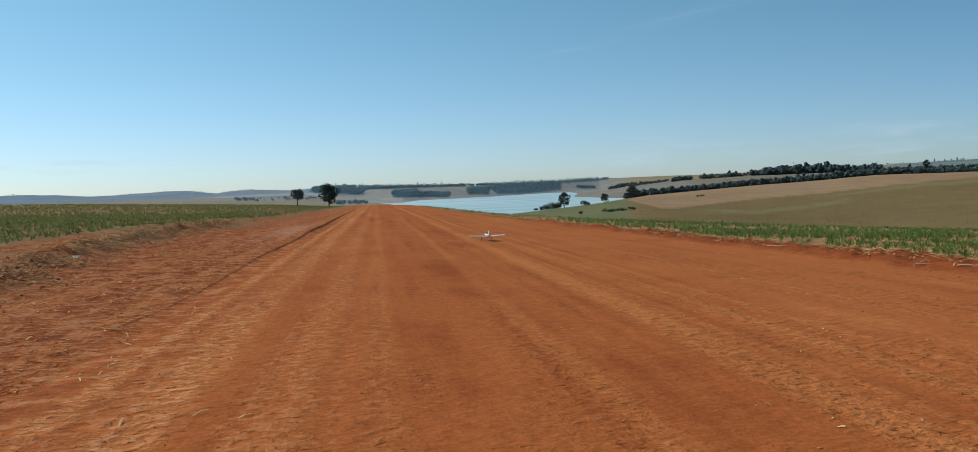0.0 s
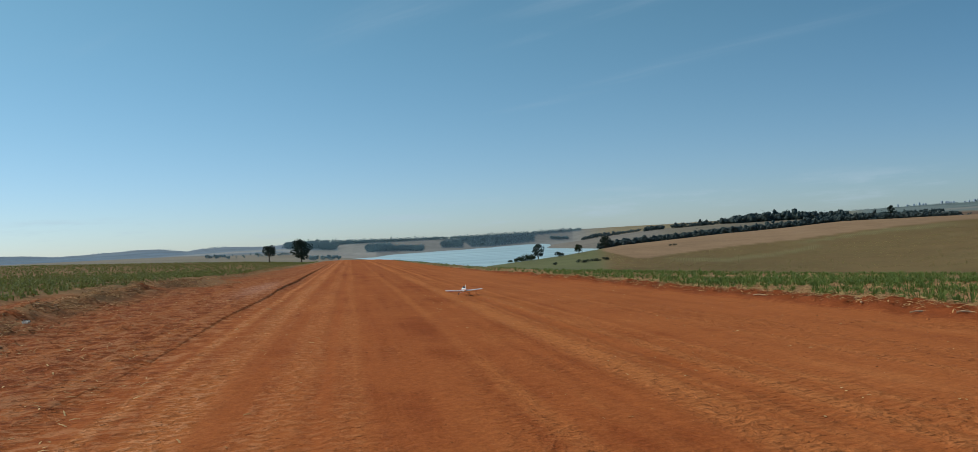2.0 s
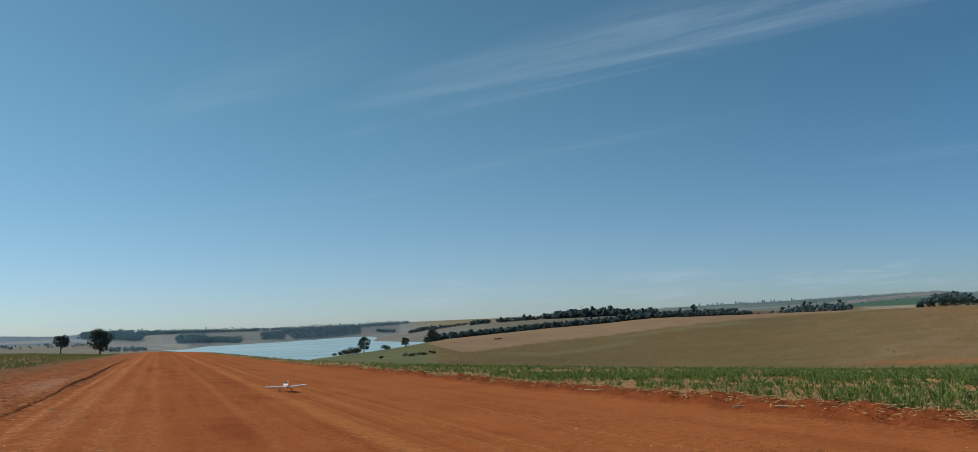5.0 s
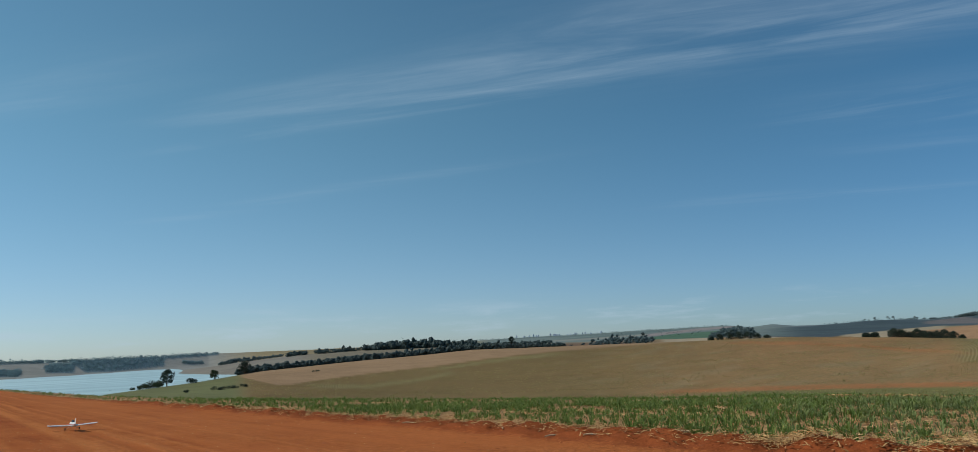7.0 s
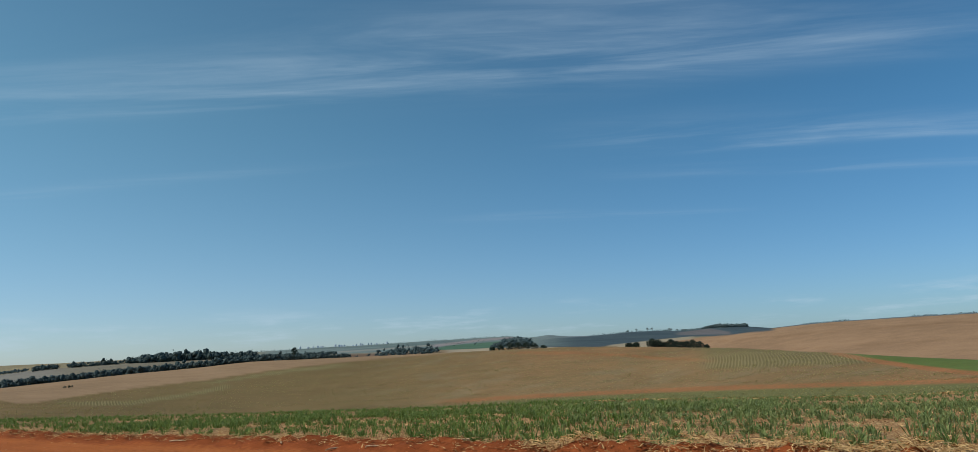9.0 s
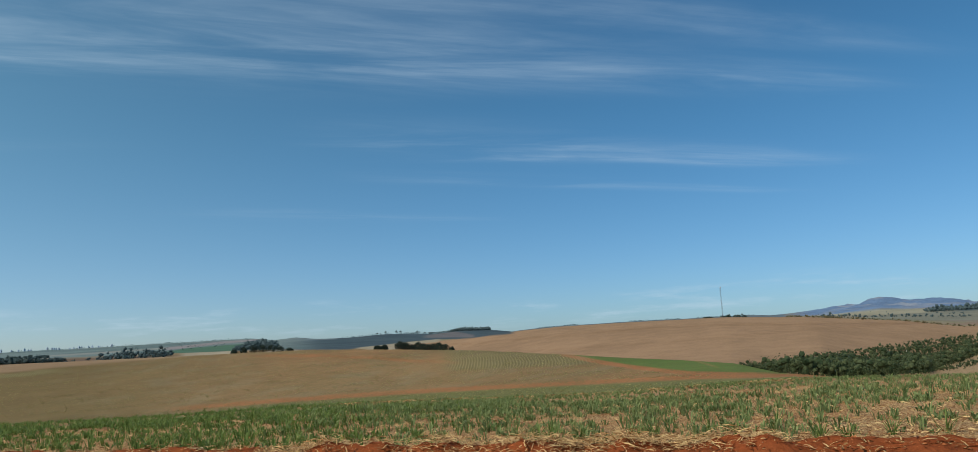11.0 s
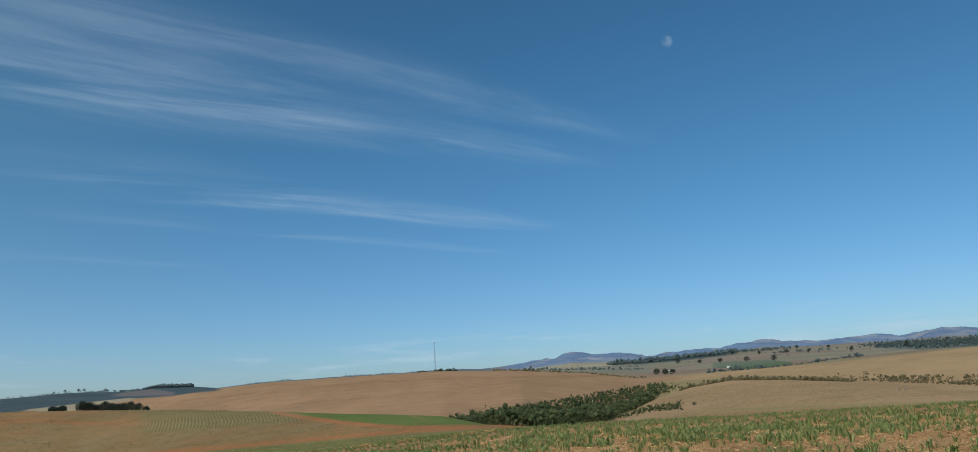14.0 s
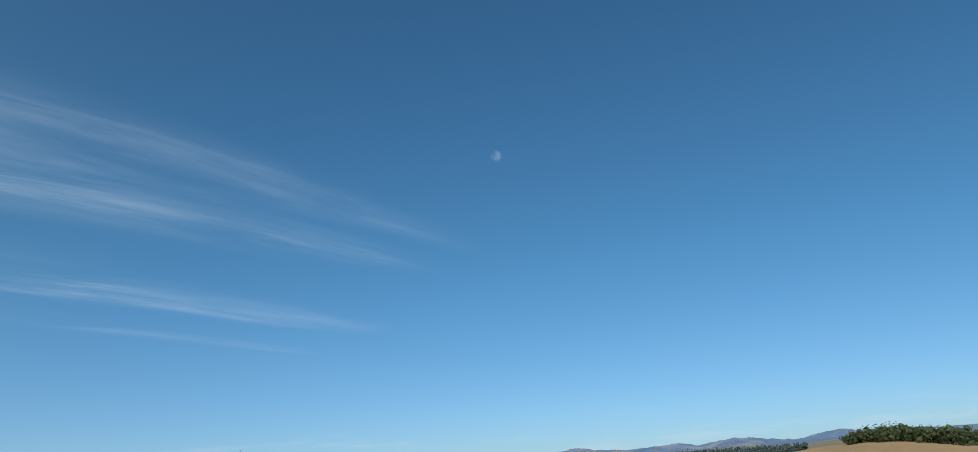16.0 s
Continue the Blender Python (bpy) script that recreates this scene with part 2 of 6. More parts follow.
    turned = n.math("MULTIPLY", n.ramp(n.math("ADD", side, n.math("MULTIPLY", n.math("SUBTRACT", flake, 0.5), 1.5)), 10.15, 10.8), 0.80)
    earth = n.mix(turned, earth, (0.205, 0.050, 0.017, 1))
    earth = n.mix(1.0, earth, grain.outputs[0], "MULTIPLY")
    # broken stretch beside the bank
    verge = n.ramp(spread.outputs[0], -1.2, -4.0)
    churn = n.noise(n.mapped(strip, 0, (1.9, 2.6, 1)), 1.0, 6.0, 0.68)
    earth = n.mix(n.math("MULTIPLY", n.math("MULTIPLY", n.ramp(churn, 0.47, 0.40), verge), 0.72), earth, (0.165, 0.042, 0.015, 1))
    scuff = n.math("MULTIPLY", n.ramp(churn, 0.53, 0.59), verge)
    earth = n.mix(n.math("MULTIPLY", scuff, 0.76), earth, (0.58, 0.262, 0.116, 1))
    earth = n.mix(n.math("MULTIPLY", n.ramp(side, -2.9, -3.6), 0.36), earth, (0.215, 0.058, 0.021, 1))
    # a pale dried puddle on the verge
    px = n.math("DIVIDE", n.math("ADD", spread.outputs[0], 3.95), 0.60)
    py = n.math("DIVIDE", n.math("SUBTRACT", spread.outputs[1], 36.0), 6.5)
    pool = n.math("POWER", 2.718, n.math("MULTIPLY", n.math("ADD", n.math("MULTIPLY", px, px), n.math("MULTIPLY", py, py)), -1.0))
    pool = n.math("MULTIPLY", pool, n.ramp(flake, 0.40, 0.56, 0.3, 1.0))
    earth = n.mix(n.math("MULTIPLY", pool, 0.50), earth, (0.66, 0.37, 0.25, 1))
    # sown ground: litter of dry leaves between the rows
    litter = n.noise(n.mapped(at, 20, (1.0, 3.0, 1)), 9.0, 5.0, 0.7)
    soil = n.mix(n.ramp(litter, 0.38, 0.62), (0.245, 0.108, 0.043, 1), (0.64, 0.42, 0.20, 1))
    soil = n.mix(n.ramp(n.noise(at, 0.5, 3.0), 0.4, 0.65), soil, n.mix(0.4, soil, (0.33, 0.140, 0.055, 1)))
    # far fields: the land colour, painted haze of far hills included, mottled at several sizes
    m1, m2, m3 = n.noise(at, 0.006, 4.0), n.noise(at, 0.05, 5.0, 0.65), n.noise(at, 0.45, 5.0, 0.85)
    mott = n.math("ADD", n.math("ADD", n.math("MULTIPLY", m1, 0.3), n.math("MULTIPLY", m2, 0.3)), n.math("MULTIPLY", m3, 0.4))
    value = n.ramp(mott, 0.40, 0.60, 0.85, 1.15)
    shade = n.add("ShaderNodeCombineColor")
    for k in range(3):
        n.links.new(value, shade.inputs[k])
    fields = n.mix(1.0, land, shade.outputs[0], "MULTIPLY")
    # sprouting plants in the half-grown field, and curved planting rows
    sprout = n.math("MULTIPLY", n.ramp(n.noise(at, 0.75, 4.0, 0.8), 0.50, 0.57), n.ramp(n.noise(at, 0.015, 3.0), 0.35, 0.60, 0.35, 1.0))
    fields = n.mix(n.math("MULTIPLY", n.math("MULTIPLY", sprout, far), 0.75), fields, (0.140, 0.122, 0.048, 1))
    ring = n.add("ShaderNodeTexWave")
    ring.wave_type, ring.rings_direction = "RINGS", "Z"
    centre = n.add("ShaderNodeVectorMath")
    centre.operation = "SUBTRACT"
    n.links.new(at, centre.inputs[0])
    centre.inputs[1].default_value = bearing(8.0, 716)
    n.put(ring.inputs["Vector"], centre.outputs[0])
    ring.inputs["Scale"].default_value = 0.20
    ring.inputs["Distortion"].default_value = 4.5
    ring.inputs["Detail"].default_value = 2.0
    ring.inputs["Detail Scale"].default_value = 0.12
    rows = n.math("MULTIPLY", n.ramp(ring.outputs["Fac"], 0.45, 0.75), use.outputs["Alpha"])
    fields = n.mix(n.math("MULTIPLY", rows, 0.42), fields, (0.36, 0.27, 0.145, 1))
    bow = n.add("ShaderNodeTexWave")
    bow.wave_type, bow.rings_direction = "RINGS", "Z"
    hub = n.add("ShaderNodeVectorMath")
    hub.operation = "SUBTRACT"
    n.links.new(at, hub.inputs[0])
    hub.inputs[1].default_value = (789.0, 272.0, 0.0)
    n.put(bow.inputs["Vector"], hub.outputs[0])
    bow.inputs["Scale"].default_value = 0.20
    bow.inputs["Distortion"].default_value = 1.2
    bow.inputs["Detail"].default_value = 2.0
    bow.inputs["Detail Scale"].default_value = 0.1
    fields = n.mix(n.math("MULTIPLY", n.math("MULTIPLY", n.ramp(bow.outputs["Fac"], 0.40, 0.70), painted.outputs["Alpha"]), 0.48), fields, (0.40, 0.315, 0.165, 1))
    colour = n.mix(sown, fields, soil)
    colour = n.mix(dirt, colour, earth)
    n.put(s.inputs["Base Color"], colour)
    s.inputs["Roughness"].default_value = 0.95
    s.inputs["Specular IOR Level"].default_value = 0.03
    height = n.math("SUBTRACT", n.math("ADD", n.math("MULTIPLY", flake, 1.0), n.math("MULTIPLY", grit, 0.22)), n.math("MULTIPLY", n.ramp(lift, 0.42, 0.32), 0.35))
    height = n.math("ADD", height, n.math("MULTIPLY", lanes, 0.5))
    b = n.add("ShaderNodeBump")
    b.inputs["Distance"].default_value = 0.09
    n.put(b.inputs["Strength"], n.math("MULTIPLY", n.math("ADD", n.math("MULTIPLY", dirt, n.math("ADD", n.math("MULTIPLY", loose, 0.75), 0.40)), sown, True), 0.9))
    n.put(b.inputs["Height"], height)
    n.put(s.inputs["Normal"], b.outputs[0])
    return m


def water_material():
    m, n, s = material("lake_water")
    at = n.add("ShaderNodeNewGeometry").outputs["Position"]
    ripple = n.noise(n.mapped(at, 30, (1, 3, 1)), 0.6, 4.0, 0.7)
    n.put(s.inputs["Base Color"], n.mix(n.ramp(n.noise(n.mapped(at, 20, (0.25, 1, 1)), 0.012, 5.0), 0.40, 0.62), (0.36, 0.49, 0.48, 1), (0.52, 0.66, 0.64, 1)))
    s.inputs["Roughness"].default_value = 0.35
    s.inputs["Specular IOR Level"].default_value = 0.3
    b = n.add("ShaderNodeBump")
    b.inputs["Strength"].default_value, b.inputs["Distance"].default_value = 0.5, 0.3
    n.put(b.inputs["Height"], ripple)
    n.put(s.inputs["Normal"], b.outputs[0])
    return m


GROUND = ground_material()
WATER = water_material()
BARK = plain("grey_brown_bark", (0.10, 0.075, 0.055), 0.9, 0, 0.35, 8.0, 0.4)
LEAF = leafy("dark_tree_leaves", (0.026, 0.040, 0.030), (0.056, 0.074, 0.052), 0.6, 0.15)
WOOD_LEAF = leafy("woodland_leaves", (0.026, 0.042, 0.018), (0.088, 0.102, 0.045))
# FAR_LEAF, BELT_LEAF: leaf colour lightened and blued to stand for distance haze
FAR_LEAF = leafy("haze_tinted_woodland_leaves", (0.078, 0.112, 0.114), (0.116, 0.152, 0.146), 0.6, 0.25)
BELT_LEAF = leafy("dense_belt_leaves", (0.054, 0.080, 0.080), (0.092, 0.118, 0.106), 0.6, 0.2)
SCRUB = leafy("dry_scrub_leaves", (0.100, 0.088, 0.045), (0.200, 0.160, 0.084), 0.6, 0.2)
CANE = leafy("cane_leaves", (0.076, 0.134, 0.028), (0.255, 0.318, 0.088), 0.5, 0.38)
# the same cane where the sun strikes its front, that light put into the colour
SUNLIT_CANE = leafy("sunlit_cane_leaves", (0.100, 0.150, 0.042), (0.325, 0.365, 0.140), 0.5, 0.35)
FIELD_CANE = leafy("half_grown_cane_leaves", (0.105, 0.115, 0.036), (0.640, 0.530, 0.240), 0.6, 0.40)
DRY_CANE = leafy("yellowing_cane_leaves", (0.120, 0.148, 0.036), (0.300, 0.300, 0.098), 0.55, 0.3)
# distance haze painted into these leaf colours, paler and bluer than the trees
HAZE_LEAF = leafy("haze_tinted_plantation_leaves", (0.255, 0.355, 0.365), (0.300, 0.400, 0.405), 0.7, 0.35)
PALE_HAZE_LEAF = leafy("haze_tinted_hill_leaves", (0.340, 0.430, 0.490), (0.390, 0.480, 0.530), 0.7, 0.30)
STRAW = leafy("dry_cane_straw", (0.38, 0.195, 0.070), (0.72, 0.485, 0.215), 0.7)
BANK_STRAW = leafy("weathered_brown_straw", (0.165, 0.068, 0.025), (0.58, 0.345, 0.150), 0.8)
EDGE_STRAW = leafy("golden_straw_with_earth", (0.22, 0.090, 0.030), (0.68, 0.440, 0.190), 0.75)
BANK_SOIL = plain("brown_bank_soil", (0.40, 0.155, 0.062), 0.95, 0, 0.45, 6.0, 0.5)
CLOD = plain("red_earth_clods", (0.42, 0.135, 0.045), 0.95, 0, 0.35, 9.0, 0.5)

# ---- the lie of the land ----
EYE = 1.6
LAKE = -18.0


def lattice(ix, iy, seed):
    h = (ix * 374761393 + iy * 668265263 + seed * 974634777) & 0xFFFFFFFF
    h = ((h ^ (h >> 13)) * 1274126177) & 0xFFFFFFFF
    return ((h ^ (h >> 16)) & 0xFFFF) / 65535.0


def rough(x, y, size, seed=0, octaves=3):
    """Smooth noise between about -1 and 1, with bumps of the given size in metres."""
    total, gain, norm = 0.0, 1.0, 0.0
    for k in range(octaves):
        px, py = np.asarray(x) / size * 2 ** k, np.asarray(y) / size * 2 ** k
        fx, fy = np.floor(px), np.floor(py)
        ix, iy = fx.astype(np.int64), fy.astype(np.int64)
        wx, wy = px - fx, py - fy
        wx, wy = wx * wx * (3 - 2 * wx), wy * wy * (3 - 2 * wy)
        s = seed + 31 * k
        a = lattice(ix, iy, s) * (1 - wx) + lattice(ix + 1, iy, s) * wx
        c = lattice(ix, iy + 1, s) * (1 - wx) + lattice(ix + 1, iy + 1, s) * wx
        total = total + gain * ((a * (1 - wy) + c * wy) * 2 - 1)
        norm += gain
        gain *= 0.5
    return total / norm


def line(b, *nodes):
    """A value that changes with the bearing b, from (bearing, value) pairs."""
    return np.interp(b, [p[0] for p in nodes], [p[1] for p in nodes])


def step(x, a, b):
    t = np.clip((np.asarray(x, float) - a) / (np.asarray(b, float) - a), 0, 1)
    return t * t * (3 - 2 * t)


# how high each fold of the land stands over the eye's level (degrees), and how far off it is (metres)
def near_rim(b):
    r = line(b, (-60, 130), (-33, 140), (-21, 160), (-12, 195), (-8, 205), (-5, 190), (-2, 140), (1, 100), (6, 75), (12, 60), (30, 56), (125, 56), (150, 60))
    e = line(b, (-60, 0.6), (-33, 0.27), (-27, 0.07), (-21.6, -0.16), (-15.7, -0.43), (-11.2, -0.74), (-8.5, -0.79), (-6.2, -0.88),
             (-2.9, -1.18), (0.8, -1.60), (5.5, -2.03), (10, -2.31), (15, -2.62), (23, -2.97), (30, -3.25), (38, -3.50), (46, -3.52),
             (54, -3.60), (62, -3.79), (70, -3.80), (76, -3.50), (82, -3.22), (90, -3.25), (99, -3.30), (108, -3.13), (117.5, -2.89), (150, -2.4))
    grown = 0.33 * np.maximum(step(b, -6, -2), step(b, -9, -12))  # the crop stands on the rim
    return r, e - np.degrees(grown / r)


def mid_rise(b):
    r = line(b, (-40, 1500), (-8, 1400), (-5, 1300), (0.8, 1200), (2, 700), (12, 740), (19, 800), (27, 850), (36, 800), (45, 700), (56, 620),
             (62, 520), (68, 430), (76, 340), (83, 270), (88, 330), (93, 420), (98, 500), (108, 430), (118, 320), (150, 300))
    e = line(b, (-40, 0.20), (-20, 0.12), (-12, -0.20), (-8, -0.70), (-7, -0.80), (-5, -0.98), (0.8, -0.96), (2, -1.80), (3.4, -1.68), (5.5, -1.52), (7.8, -1.31), (10, -1.02), (12, -0.78),
             (19, -0.33), (23, -0.15), (27, 0.12), (33, 0.10), (44, 0.09), (49.6, 0.10), (56, -0.20), (60, -0.45), (62.4, -0.61), (65.3, -0.92),
             (68.3, -1.18), (72.5, -1.62), (76.5, -1.96), (80, -2.32), (83, -3.10), (88, -3.60), (92, -3.15), (93.5, -2.85), (95, -2.25), (98, -1.40),
             (100.8, -1.06), (104.5, -1.25), (108.5, -1.60), (111.8, -2.06), (117.6, -2.78), (150, -3.0))
    return r, e


def second_rise(b):
    r = line(b, (-40, 2600), (-12, 2100), (-8, 1700), (-7, 1480), (-6.4, 1400), (-5, 1500), (5, 1700), (26, 1700), (44, 1400), (58, 1000), (95, 950), (150, 900))
    e = line(b, (-40, 0.35), (-20, 0.28), (-12, 0.0), (-8, -0.55), (-7, -0.75), (-5.5, -0.85), (6.2, -0.69), (7.2, -0.52), (8.3, -0.35), (10.1, -0.14), (14.6, 0.25), (19, 0.40), (26, 0.42), (36, 0.36),
             (44, 0.27), (48, 0.22), (52, 0.08), (56, 0.08), (59.4, 0.28), (63.7, 0.64), (68, 0.88), (73, 0.93), (80, 0.93), (85, 0.66), (91, 0.06), (94.4, -0.50), (98, -0.55),
             (104, -0.36), (108, -0.28), (112, -0.06), (117, 0.18), (119.3, 0.43), (122.7, 0.64), (125, 0.50), (129, -0.2), (150, -0.2))
    return r, e


def far_base(b):
    r = line(b, (-40, 3300), (-12, 2500), (-9.5, 2350), (-8, 1950), (-6.4, 1560), (-4.8, 2040), (-2.4, 2120), (-0.1, 2290), (2.25, 2610), (5.1, 3210), (8.4, 3500), (10, 3200), (14, 2600), (44, 2300), (150, 2600))
    e = line(b, (-40, 0.42), (-12, 0.10), (-9.5, -0.20), (-8, -0.45), (-6.4, -0.73), (-4.8, -0.55), (-2.4, -0.53), (-0.1, -0.49), (2.25, -0.43), (5.1, -0.35), (8.4, -0.31), (10, -0.22), (14, 0.3), (26, 0.42), (44, 0.55),
             (50, 0.66), (57, 0.62), (64, 0.62), (72, 0.66), (82, 0.72), (86, 0.58), (92, 0.56), (97, 0.66), (101, 0.86), (105, 0.86), (110, 0.76), (117, 0.7), (150, 0.6))
    return r, e


def skyline(b):
    r = line(b, (-40, 4300), (-13, 3600), (-8, 2700), (-5, 2700), (0, 3000), (4, 3600), (8.4, 4300), (44, 4300), (48, 3400), (82, 3400), (85, 4600), (150, 4600))
    e = line(b, (-40, 0.70), (-31.2, 0.71), (-29.5, 0.67), (-27.8, 0.50), (-26, 0.55), (-24, 0.62), (-22.5, 0.69), (-21.4, 0.68), (-19.6, 0.45), (-18.6, 0.58), (-17.2, 0.63), (-14.6, 0.50), (-12.9, 0.58),
             (-9.2, 0.55), (-8.6, 0.46), (-5.2, 0.44), (-2.9, 0.42), (-0.5, 0.38), (0.4, 0.44), (2.3, 0.48), (4.6, 0.52), (7, 0.56), (9.3, 0.58), (14.5, 0.60), (20, 0.62), (26.3, 0.72), (30, 0.86), (36, 0.93), (41, 1.02),
             (45.6, 1.09), (47.2, 0.90), (48.6, 1.03), (50.1, 0.86), (52.3, 0.82), (54.5, 0.95), (56.6, 0.93), (58.7, 0.82), (60.5, 0.94), (62.9, 0.90), (64.5, 0.70), (66.2, 0.84), (68.2, 0.93), (70, 0.95), (73.6, 1.00),
             (76.3, 0.96), (78.6, 0.98), (81, 0.98), (83, 0.90), (86.2, 1.06), (88.4, 1.36), (90, 1.82), (91.5, 1.42), (94.1, 1.26), (95.3, 0.98), (98.2, 1.12), (99.8, 1.16), (101.2, 1.32),
             (103.3, 1.58), (105.1, 1.28), (106.9, 1.14), (108.4, 1.20), (110.4, 1.42), (112, 1.16), (114.3, 1.36), (116, 1.22), (118.2, 1.10), (120.6, 1.33), (123, 1.30), (126, 1.05), (150, 0.8))
    ragged = 0.15 * rough(b, b * 0, 1.6, 95, 5) * step(b, 84, 87) + 0.03 * rough(b, b * 0, 2.0, 93, 4)
    return r, e + ragged


def fold(b):
    """Wrap a bearing: what lies behind the camera takes the land of the nearer side."""
    b = np.mod(np.asarray(b, float) + 134, 360) - 134
    return np.where(b > 150, np.interp(b, [150, 226], [150, -40]), b)


def strip_place(x, y):
    """Metres to the right of the strip's line, and along it."""
    c, s = math.cos(radians(RUNWAY_TURN)), math.sin(radians(RUNWAY_TURN))
    return x * c + y * s, -x * s + y * c


def right_edge(v):
    return 10.6 - 0.012 * v


def left_edge(v):
    return -7.0 + 0.006 * v


def ledge_line(v):
    return line(v, (5, -3.18), (8, -3.20), (10, -3.22), (12, -3.12), (17, -3.08), (22, -3.10), (31, -2.96), (48, -3.00), (100, -3.30))


def near_shape(x, y):
    """Small forms of the strip: the scraped edge, the bank, the windrow, wheel lanes."""
    u, v = strip_place(x, y)
    wave = 0.25 * rough(v, v * 0, 9.0, 3) + 0.12 * rough(x, y, 1.5, 5)
    z = (0.010 + 0.012 * step(u, 0.5, -3.0)) * rough(x, y, 0.5, 11, 4) + 0.02 * rough(x, y, 6.0, 12)
    z = z + (0.030 * step(v, 5, 10) + 0.040 * step(v, 14, 24) + 0.045 * step(v, 24, 36)) * step(u - ledge_line(v) + wave * 0.15 + 0.10 * rough(x, y, 1.2, 15, 2), 0.30, -0.20) + 0.055 * rough(x, y, 0.8, 14, 4) * step(u, -3.2, -4.6)
    broken = step(u, -2.4, -3.8) * step(rough(x, y, 2.2, 18, 2), -0.25, 0.35) * step(u, -9.5, -7.5)
    z = z + broken * (0.060 * rough(x, y, 0.42, 17, 3) + 0.03 * rough(x, y, 0.16, 19, 2)) * line(v, (4, 0.6), (8, 1.0), (30, 1.0), (50, 0.5))
    for place, deep in ((-3.0, 0.010), (-1.7, 0.008), (-0.4, 0.010), (2.6, 0.008), (4.0, 0.014), (4.6, 0.012), (6.8, 0.010)):
        z = z - deep * np.exp(-((u - place + wave * 0.35) / 0.13) ** 2)
    le = left_edge(v)
    bank = np.exp(-((u - le + 0.5 + 1.3 * step(v, 14, 26) + wave) / 0.75) ** 2) * (0.26 + 0.30 * rough(x, y, 0.7, 21, 4))
    z = z + bank * step(v, 60, 30)
    z = z + (0.18 + 0.12 * rough(x, y, 1.1, 22, 4)) * step(u, le - 1.4, le - 4.5)
    re = right_edge(v)
    row = np.exp(-((u - re - 1.0 + wave) / 0.7) ** 2) * (0.15 + 0.20 * rough(x, y, 0.5, 23, 4))
    z = z + row + 0.05 * step(u, re + 0.5, re + 2)
    z = z + 0.04 * rough(x, y, 0.8, 24, 3) * np.maximum(step(u, re, re + 1), step(u, le - 1, le - 3))
    return z


def elevation(b, r):
    """Height of the ground at a bearing and a distance; and which fold it belongs to (0 to 7)."""
    b, r = np.broadcast_arrays(np.asarray(b, float), np.asarray(r, float))
    f = fold(b)
    r0, e0 = near_rim(f)
    r3, e3 = mid_rise(f)
    r5, e5 = second_rise(f)
    r6, e6 = far_base(f)
    r7, e7 = skyline(f)
    lakeward = step(f, -8, -5.5) * step(f, 10.5, 9)
    open_water = lakeward * step(f, 2.2, 1.0)
    bed = lambda d: np.degrees(np.arctan((LAKE - 2.5 - EYE) / d))
    r1 = r0 * 1.45
    e1 = e0 - 0.12 - 0.58 * step(f, -9, -6)
    r2 = np.maximum(r1 * 1.25, np.minimum(0.45 * r3, 600))
    e2 = np.minimum(e3 - 0.1, e0 - 0.10) * (1 - open_water) + np.minimum(bed(r2), e0 - 0.4) * open_water
    e3 = e3 * (1 - lakeward * step(f, 2.0, 1.0)) + bed(r3) * lakeward * step(f, 2.0, 1.0)
    r4 = np.minimum(r3 * 1.35, 0.5 * (r3 + r5))
    e4 = np.minimum(e3, e5) - line(f, (-40, 0.25), (40, 0.3), (60, 0.8), (83, 0.3), (86, -0.9), (90, -0.6), (95, 0.0), (98, 0.08), (150, 0.1))
    e4 = np.where(lakeward > 0.5, np.minimum(e4, bed(r4)), e4)
    e5 = e5 * (1 - lakeward * step(f, 6.4, 5.8)) + bed(r5) * lakeward * step(f, 6.4, 5.8)
    rs = [r0, r1, r2, r3, r4, r5, r6, r7, np.full_like(r7, 4990.0)]
    es = [e0, e1, e2, e3, e4, e5, e6, e7, e7 - 0.8]
    # between the second rise and the far land
    z = np.zeros_like(r)
    q = np.zeros_like(r)
    rim = EYE + r0 * np.tan(np.radians(e0))
    inside = np.clip((r - 5) / (r0 - 5), 0, 1)
    z_near = rim * inside ** 1.4
    for k in range(8):
        a, c = rs[k], np.maximum(rs[k + 1], rs[k] * 1.02)
        t = np.clip(np.log(np.maximum(r, 0.1) / a) / np.log(c / a), 0, 1)
        ease = t * t * (3 - 2 * t)
        ease = 0.45 * t + 0.55 * ease
        e = es[k] + (es[k + 1] - es[k]) * ease
        sel = (r >= a)
        z = np.where(sel, EYE + r * np.tan(np.radians(e)), z)
        q = np.where(sel, k + t, q)
    z = np.where(r < r0, z_near, z)
    return z, q


def f_right(b):
    return np.where(fold(b) > 40, fold(b), 0.0)


def ground_z(x, y):
    r = np.hypot(x, y)
    b = np.degrees(np.arctan2(x, y))
    z, q = elevation(b, r)
    near = step(r, 75, 45)
    z = z + near_shape(x, y) * np.where(r < 80, 1, 0) * np.maximum(near, 0.3 * step(r, 160, 100))
    z = z + rough(x, y, 60.0, 40, 3) * 0.02 * np.clip(r / 100 - 1, 0, 8) * step(np.abs(q - 3), 0, 0.3) * step(np.abs(q - 5), 0, 0.3)
    crags = (0.20 - np.abs(rough(x, y, 280, 96, 5))) * step(q, 6.2, 6.6) * step(q, 7.6, 7.2) * step(f_right(b), 84, 88)
    return z + 60.0 * crags


